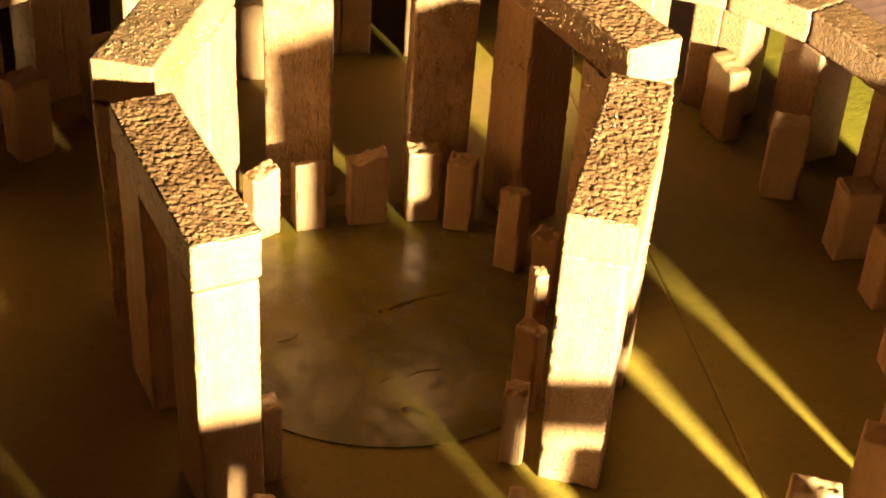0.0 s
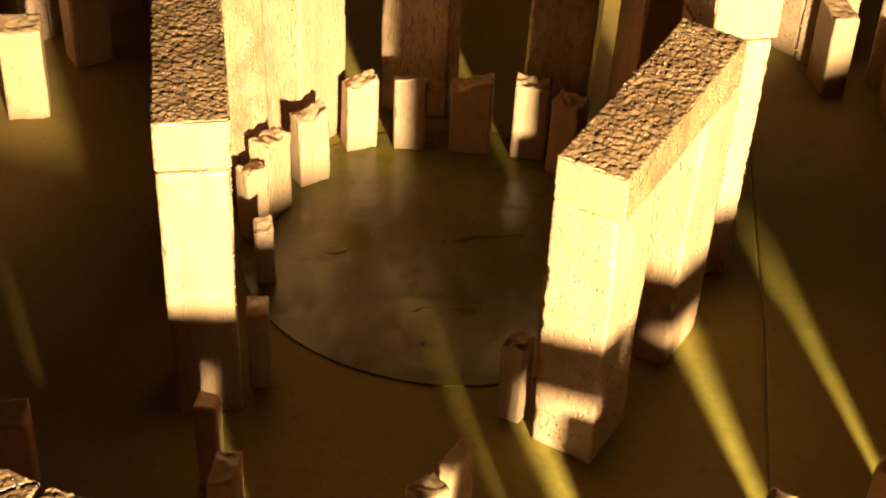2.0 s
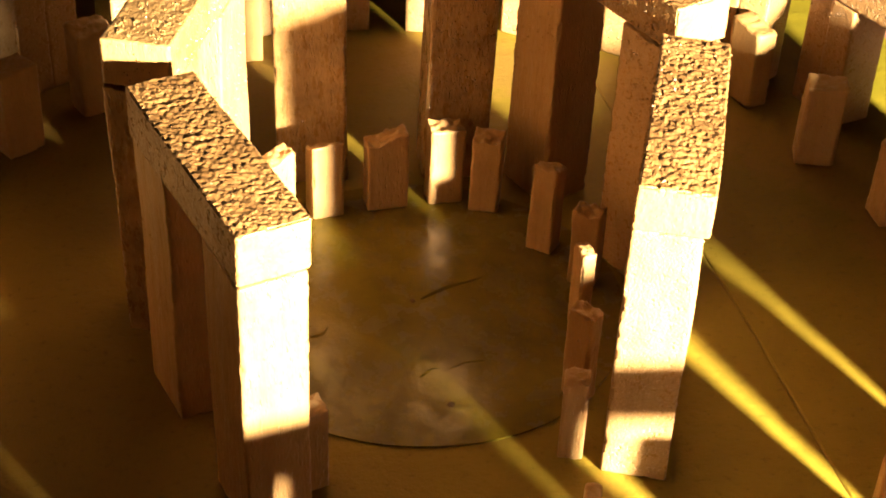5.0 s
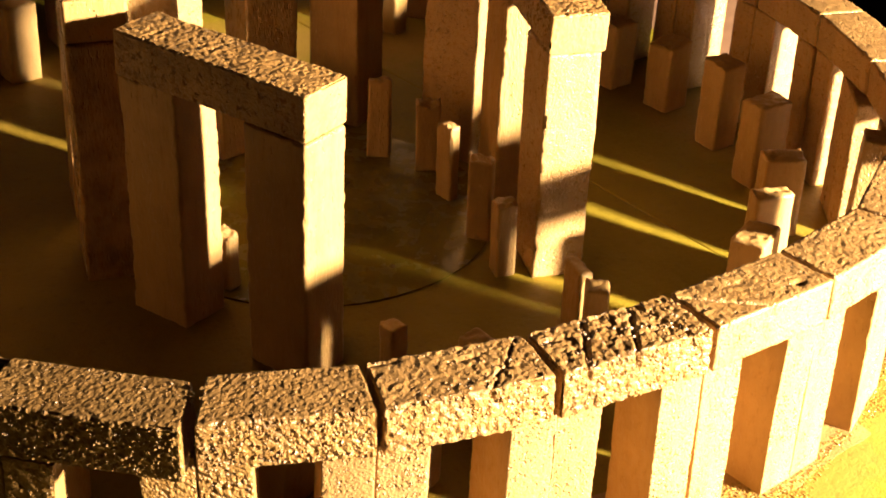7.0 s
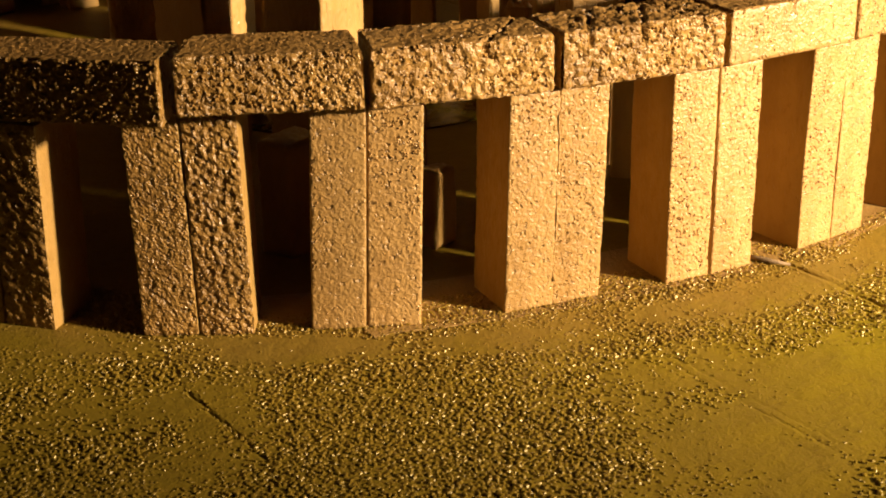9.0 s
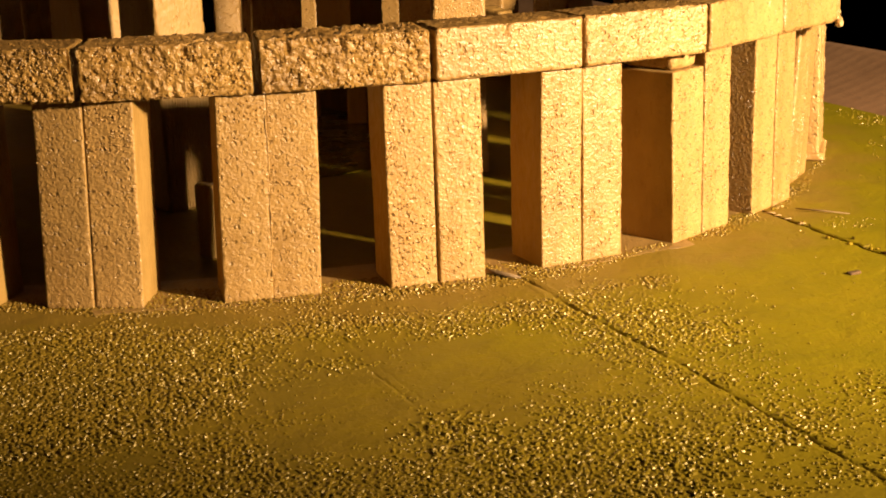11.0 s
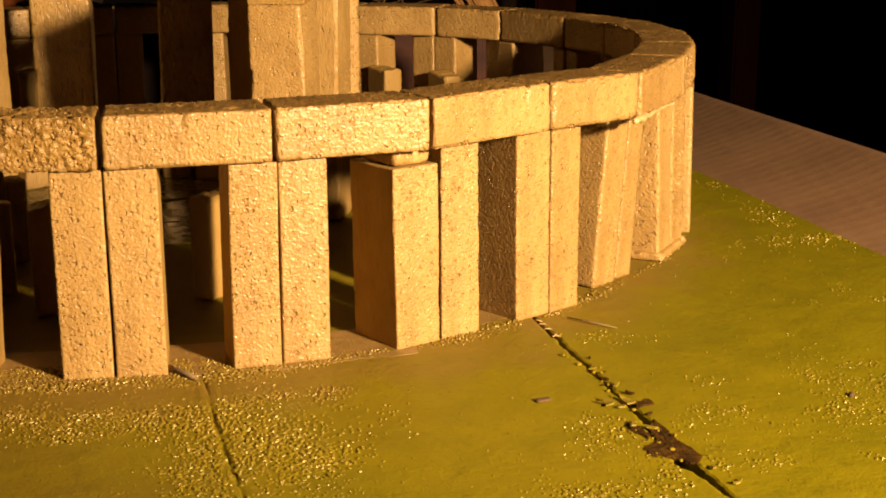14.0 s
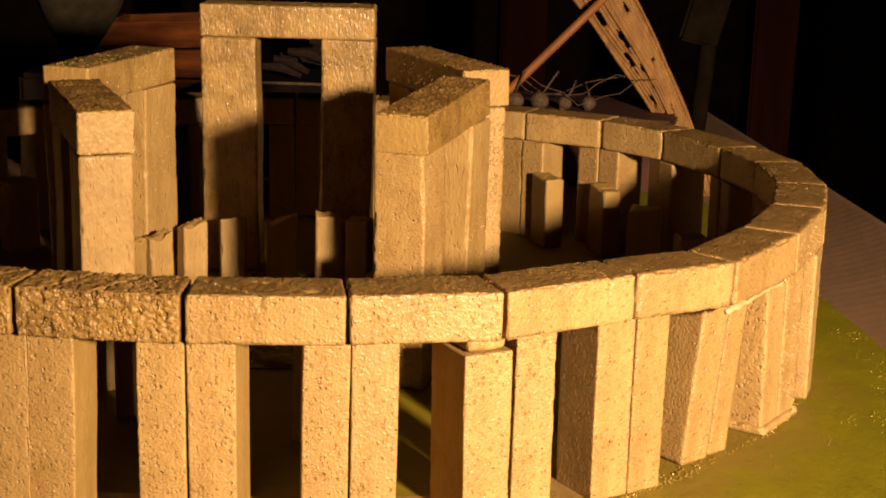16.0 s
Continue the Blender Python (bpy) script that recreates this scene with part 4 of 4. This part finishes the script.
def build_debris():
    rnd = random.Random(12)
    # curled flakes of green paint where the widest seam has torn open
    spots = [(30.4, -39.3, 0.55), (30.9, -40.2, 0.4), (29.9, -43.0, 0.8), (31.0, -42.9, 0.7), (30.6, -43.5, 0.5), (31.3, -41.5, 0.4), (30.7, -46.1, 0.6), (31.5, -46.6, 0.45), (33.3, -51.8, 0.4), (30.1, -37.4, 0.3), (31.8, -44.7, 0.35), (33.9, -53.6, 0.35)]
    for n, (x, y, size) in enumerate(spots):
        bm = bmesh.new()
        rim = []
        sides = 9
        for layer in (0.0, 0.09):
            row = []
            for k in range(sides):
                a = 2 * math.pi * k / sides
                r = size * 1.35 * (0.38 + 0.32 * smooth_noise(np.array([[k * 0.9, n * 3.3, 0.0]]), 5)[0])
                px, py = r * math.cos(a) * 1.3, r * math.sin(a) * 0.7
                row.append(bm.verts.new((px * CM, py * CM, (layer + 0.08 + 0.28 * px * px / size) * CM)))
            rim.append(row)
        bm.faces.new(rim[0][::-1])
        bm.faces.new(rim[1])
        for k in range(sides):
            bm.faces.new((rim[0][k], rim[0][(k + 1) % sides], rim[1][(k + 1) % sides], rim[1][k]))
        ob = part("paint_flake", bm, FLAKE if n % 5 else TORN)
        ob.matrix_world = pose(x * CM, y * CM, -0.05 * CM, rnd.uniform(-9, 9), rnd.uniform(-8, 8), rnd.uniform(0, 180))
        tagged(ob, "curled flake of green paint lifting beside an open seam", "paint flake", "flakes along the seam")
    for n, (x, y, long, turn) in enumerate(((26.8, -42.2, 0.8, 15), (42.5, -42.8, 0.55, 70))):
        chip = stone("chip", (long, long * 0.5, 0.13), 0.08, 901 + n, (x, y, 0.02), turn, (0, 0), CORE, grit=0.04, corner=0.08)
        tagged(chip, "small dark chip lying on the green board", "chip", "chips on the board")
    # pale fibres bridging the seam where it leaves the ring
    for n in range(5):
        v = -33.2 - 0.85 * n + rnd.uniform(-0.35, 0.35)
        u, tilt = 22.4 + rnd.uniform(-0.06, 0.06), rnd.uniform(-0.35, 0.35)
        pts = []
        for du in (-0.24, 0.0, 0.22):
            pts.append(((0.982 * (u + du) - 0.19 * (v + tilt * du * 4)) * CM, (0.19 * (u + du) + 0.982 * (v + tilt * du * 4)) * CM, (0.05 + 0.03 * (du == 0)) * CM))
        vs, fs = tube(pts, [0.03 * CM, 0.035 * CM, 0.02 * CM], 6, 0.1, n)
        tagged(mesh_object("fibre", vs, fs, GLUE, smooth=True), "pale torn fibre stretched across the open seam", "fibre", "fibres across the seam")
    # crumbs of board and paint along the torn edges of the widest seam
    for n in range(34):
        v = -31 - 27 * rnd.random() ** 0.8
        u = 22.35 + rnd.choice((-1, 1)) * rnd.uniform(0.1, 0.75)
        x, y = 0.982 * u - 0.19 * v, 0.19 * u + 0.982 * v
        size = rnd.uniform(0.12, 0.34)
        crumb = stone("crumb", (size, size * 0.7, size * 0.55), 0.07, 930 + n, (x, y, -0.01), rnd.uniform(0, 180), (0, 0), GROUND if n % 4 else TORN, grit=0.05, corner=0.07)
        tagged(crumb, "small broken crumb of painted board beside the seam", "crumb", "crumbs along the seam")
    for name, a, b, r in (("twig", (30.0, -28.1, 0.16), (32.6, -30.4, 0.14), 0.05), ("splinter", (7.2, -35.7, 0.3), (9.0, -37.6, 0.2), 0.14)):
        mid = [(a[i] * 0.5 + b[i] * 0.5) + (0.12 if i == 1 else 0) for i in range(3)]
        v, f = tube([tuple(c * CM for c in p) for p in (a, mid, b)], [r * CM, r * 1.1 * CM, r * 0.5 * CM], 7, 0.15, 3)
        tagged(mesh_object(name, v, f, TWIG, smooth=True), "thin dry %s lying on the board beside the ring" % name, name)


build_debris()


def build_glue():
    """A pale ragged bead of glue under one lintel and a flared foot under one pair of uprights."""
    rnd = random.Random(5)
    a, b = Vector(JOINTS[8]), Vector(JOINTS[9])
    out = Vector((b.y - a.y, a.x - b.x)).normalized()
    pts, radii = [], []
    for k in range(26):
        t = -0.12 + 0.9 * k / 25
        p = a.lerp(b, t) + out * (0.02 + rnd.uniform(-0.05, 0.05))
        pts.append((p.x * CM, p.y * CM, (ring_height(8) * (1 - t) + ring_height(9) * t - 0.02 + rnd.uniform(-0.05, 0.05)) * CM))
        radii.append((0.10 + 0.16 * math.exp(-((k - 5) / 4.0) ** 2) + rnd.uniform(-0.03, 0.04)) * CM)
    v, f = tube(pts, radii, 8, 0.12, 4)
    tagged(mesh_object("glue_bead", v, f, GLUE, smooth=True), "ragged pale bead of dried glue under a lintel", "glue")
    foot = stone("plinth", (6.0, 4.05, 0.6), 0.14, 333, (37.9, -11.7, -0.02), 62.5, (0, 0), STONE, grit=0.03, chips=0.4, corner=0.2, crumbs=(("front", 9, 0.08, 0.05),))
    tagged(foot, "low sand-coloured plinth spreading under a pair of uprights", "plinth")


build_glue()


# ---------------------------------------------------------------- clutter behind the ring
def build_clutter():
    rnd = random.Random(21)
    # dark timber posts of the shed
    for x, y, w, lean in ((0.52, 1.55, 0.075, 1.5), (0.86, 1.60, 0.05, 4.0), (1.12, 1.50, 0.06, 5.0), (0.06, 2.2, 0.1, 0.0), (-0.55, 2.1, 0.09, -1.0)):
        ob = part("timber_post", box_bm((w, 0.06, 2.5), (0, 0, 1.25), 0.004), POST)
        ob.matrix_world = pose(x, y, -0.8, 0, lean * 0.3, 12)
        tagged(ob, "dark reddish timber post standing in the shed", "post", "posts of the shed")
    # a brown box behind the ring, with dried seed heads lying on it
    box = tagged(new("brown_box"), "low reddish-brown wooden box behind the stone ring", "box")
    box.matrix_world = pose(0.175, 0.742, -0.013, 0, 0, -8)
    part("body", box_bm((0.34, 0.16, 0.085), (0, 0, 0.0425), 0.004), ORANGE_DARK, box)
    part("lid", box_bm((0.35, 0.17, 0.012), (0, 0, 0.092), 0.003), ORANGE_DARK, box)
    for n, (x, y, r) in enumerate(((0.152, 0.677, 0.0105), (0.181, 0.680, 0.011), (0.211, 0.690, 0.0085), (0.239, 0.693, 0.0085))):
        head = tagged(new("seed_head"), "pale dried round seed head on a thin stem", "seed head", "dried seed heads")
        head.matrix_world = pose(x, y, 0.085 + r, 20, 10 * n, 40 * n)
        bm = bmesh.new()
        bmesh.ops.create_icosphere(bm, subdivisions=3, radius=r)
        for v in bm.verts:
            a = math.atan2(v.co.y, v.co.x)
            v.co *= 1 + 0.06 * math.cos(9 * a) * (1 - abs(v.co.z) / r)
        part("pod", bm, PALE, head, smooth=True)
        v, f = tube([(0, 0, r * 0.9), (0.004, 0, r * 2), (0.012, 0.003, r * 3.6)], 0.0012, 6)
        mesh_object("stem", v, f, PALE, head, smooth=True)
        bm = bmesh.new()
        bmesh.ops.create_cone(bm, cap_ends=True, segments=10, radius1=r * 0.5, radius2=r * 0.3, depth=r * 0.3)
        bmesh.ops.translate(bm, vec=(0, 0, -r * 1.02), verts=bm.verts)
        part("crown", bm, PALE, head)
    # tangle of thin dry stems over the box
    for n in range(3):
        y = 0.688 + 0.02 * n
        pts = [(0.12 + 0.022 * k + rnd.uniform(-0.006, 0.006), y + rnd.uniform(-0.01, 0.01), 0.105 + 0.014 * math.sin(k * 0.9 + n) + rnd.uniform(0, 0.01)) for k in range(10)]
        v, f = tube(pts, 0.0007, 6)
        tagged(mesh_object("dry_stem", v, f, PALE, smooth=True), "thin pale dry stem lying over the box", "stem", "dry stems")
    # a stick leaning on the box
    v, f = tube([(0.046, 0.661, -0.012), (0.134, 0.677, 0.097), (0.211, 0.688, 0.176), (0.268, 0.694, 0.235)], [0.0045, 0.005, 0.005, 0.0045], 10, 0.05)
    tagged(mesh_object("stick", v, f, ORANGE_WOOD, smooth=True), "slim orange-brown wooden stick leaning over the box", "stick")

    # a lattice of dried cactus wood leaning behind the ring
    root = tagged(new("cactus_wood"), "curved lattice of dried cactus wood leaning behind the ring", "dried plant")
    low, high = Vector((0.387, 0.685, -0.012)), Vector((0.175, 0.744, 0.348))
    axis = (high - low)
    side = Vector((0.89, 0.05, 0.46)).normalized()
    back = axis.normalized().cross(side).normalized()

    def spot(t, u, d=0.0):
        bulge = 0.012 * math.sin(t * math.pi)
        wide = 0.008 + 0.036 * t
        return low + axis * t + side * (u * wide) + back * (d - bulge * (1 - u * u)) + side * 0.006 * math.sin(t * 5.0)

    # one bright edge, a row of slit-like holes beside it, then a closed woody sheet
    holes = []
    for k in range(15):
        holes.append((0.05 + 0.066 * k + rnd.uniform(-0.012, 0.012), -0.62 + 0.36 * (k % 2) + rnd.uniform(-0.05, 0.05), rnd.uniform(0.03, 0.05), rnd.uniform(0.13, 0.2)))
    for k in range(6):
        holes.append((0.12 + 0.15 * k + rnd.uniform(-0.03, 0.03), 0.28 + rnd.uniform(-0.1, 0.3), rnd.uniform(0.018, 0.03), rnd.uniform(0.07, 0.1)))
    tall, broad = 130, 40
    verts = [spot(i / tall, 2 * j / broad - 1, 0.0012 * math.sin(j * 1.9 + 3 * math.sin(i * 0.11))) for i in range(tall + 1) for j in range(broad + 1)]
    faces = []
    for i in range(tall):
        for j in range(broad):
            t, u = (i + 0.5) / tall, 2 * (j + 0.5) / broad - 1
            if not any(abs(t - 0.05 * (u - hu) - ht) / a + abs(u - hu) / c < 1 for ht, hu, a, c in holes):
                k = i * (broad + 1) + j
                faces.append((k, k + 1, k + broad + 2, k + broad + 1))
    sheet = mesh_object("sheet", verts, faces, SKELETON, root, smooth=True)
    thick = sheet.modifiers.new("thickness", "SOLIDIFY")
    thick.thickness = 0.0035
    for u, r in ((-1, 0.0026), (-0.1, 0.0016), (1, 0.0020)):
        v, f = tube([spot(k / 24, u + 0.03 * math.sin(k * 0.8 + u * 4), -0.001) for k in range(25)], [r * (1 + 0.2 * math.sin(k * 1.3)) for k in range(25)], 8, 0.1, 5)
        mesh_object("rib", v, f, SKELETON, root, smooth=True)

    # a low black box with a pale rim and pieces of bark lying on it
    box = tagged(new("black_box"), "low black box with a pale worn rim behind the ring", "box")
    box.matrix_world = pose(-0.13, 0.775, -0.013, 0, 0, 2)
    part("body", box_bm((0.15, 0.14, 0.115), (0, 0, 0.0575), 0.003), BLACK, box)
    part("rim", box_bm((0.152, 0.003, 0.003), (0, -0.0722, 0.1145), 0.0008), PALE, box, "pale worn front rim")
    for n in range(6):
        x, y, z, a = -0.145 + 0.012 * n, 0.735 + 0.008 * (n % 3), 0.108 + 0.006 * n, rnd.uniform(-0.7, 0.7)
        way = Vector((math.cos(a), 0.25, 0.35 * math.sin(a * 3))) * 0.026
        mid = Vector((x, y, z + 0.004))
        v, f = tube([mid - way, mid + Vector((0, 0, 0.005)), mid + way], [0.004, 0.0065, 0.003], 8, 0.25, n + 60)
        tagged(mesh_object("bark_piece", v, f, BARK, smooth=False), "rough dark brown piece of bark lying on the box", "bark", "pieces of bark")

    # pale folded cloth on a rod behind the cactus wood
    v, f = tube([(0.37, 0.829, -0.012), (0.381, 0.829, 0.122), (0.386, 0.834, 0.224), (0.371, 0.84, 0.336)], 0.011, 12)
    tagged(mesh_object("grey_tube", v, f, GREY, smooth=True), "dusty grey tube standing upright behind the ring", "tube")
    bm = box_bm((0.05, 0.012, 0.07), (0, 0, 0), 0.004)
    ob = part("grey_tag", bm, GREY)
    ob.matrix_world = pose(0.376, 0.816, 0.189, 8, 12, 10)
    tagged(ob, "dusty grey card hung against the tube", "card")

    # an orange-brown crate and a dusty hanging bag over on the other side
    crate = tagged(new("wooden_crate"), "weathered orange-brown wooden crate behind the ring", "crate")
    crate.matrix_world = pose(-0.345, 1.0, -0.013, 0, 0, 6)
    for k in range(4):
        for y in (-0.06, 0.06):
            slat = part("slat", box_bm((0.2, 0.012, 0.037), (0, 0, 0), 0.003), CRATE, crate)
            slat.matrix_local = pose(rnd.uniform(-0.003, 0.003), y, 0.02 + 0.0405 * k, 0, rnd.uniform(-1, 1) - (3 if k == 3 else 0), 0)
    for x in (-0.09, 0.09):
        part("end_panel", box_bm((0.012, 0.106, 0.155), (x, 0, 0.08), 0.003), CRATE, crate)
    verts, faces = [], []
    for k in range(12):
        z = k / 11
        r = 0.006 + 0.055 * math.sin(min(1, z * 1.25) * 1.45)
        for j in range(20):
            a = 2 * math.pi * j / 20
            rr = r * (1 + 0.10 * math.sin(3 * a + z * 4))
            verts.append((rr * math.cos(a), rr * math.sin(a), 0.16 * z))
    for k in range(11):
        for j in range(20):
            faces.append((k * 20 + j, k * 20 + (j + 1) % 20, (k + 1) * 20 + (j + 1) % 20, (k + 1) * 20 + j))
    faces.append(tuple(range(20))[::-1])
    faces.append(tuple(range(220, 240)))
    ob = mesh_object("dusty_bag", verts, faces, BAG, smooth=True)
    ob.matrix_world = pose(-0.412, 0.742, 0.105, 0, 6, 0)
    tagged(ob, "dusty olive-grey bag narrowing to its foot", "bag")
    ob = part("dark_stand", box_bm((0.12, 0.12, 0.118), (0, 0, 0.059), 0.006), BLACK)
    ob.matrix_world = pose(-0.412, 0.742, -0.013, 0, 0, 12)
    tagged(ob, "dark block under the dusty bag", "block")


build_clutter()
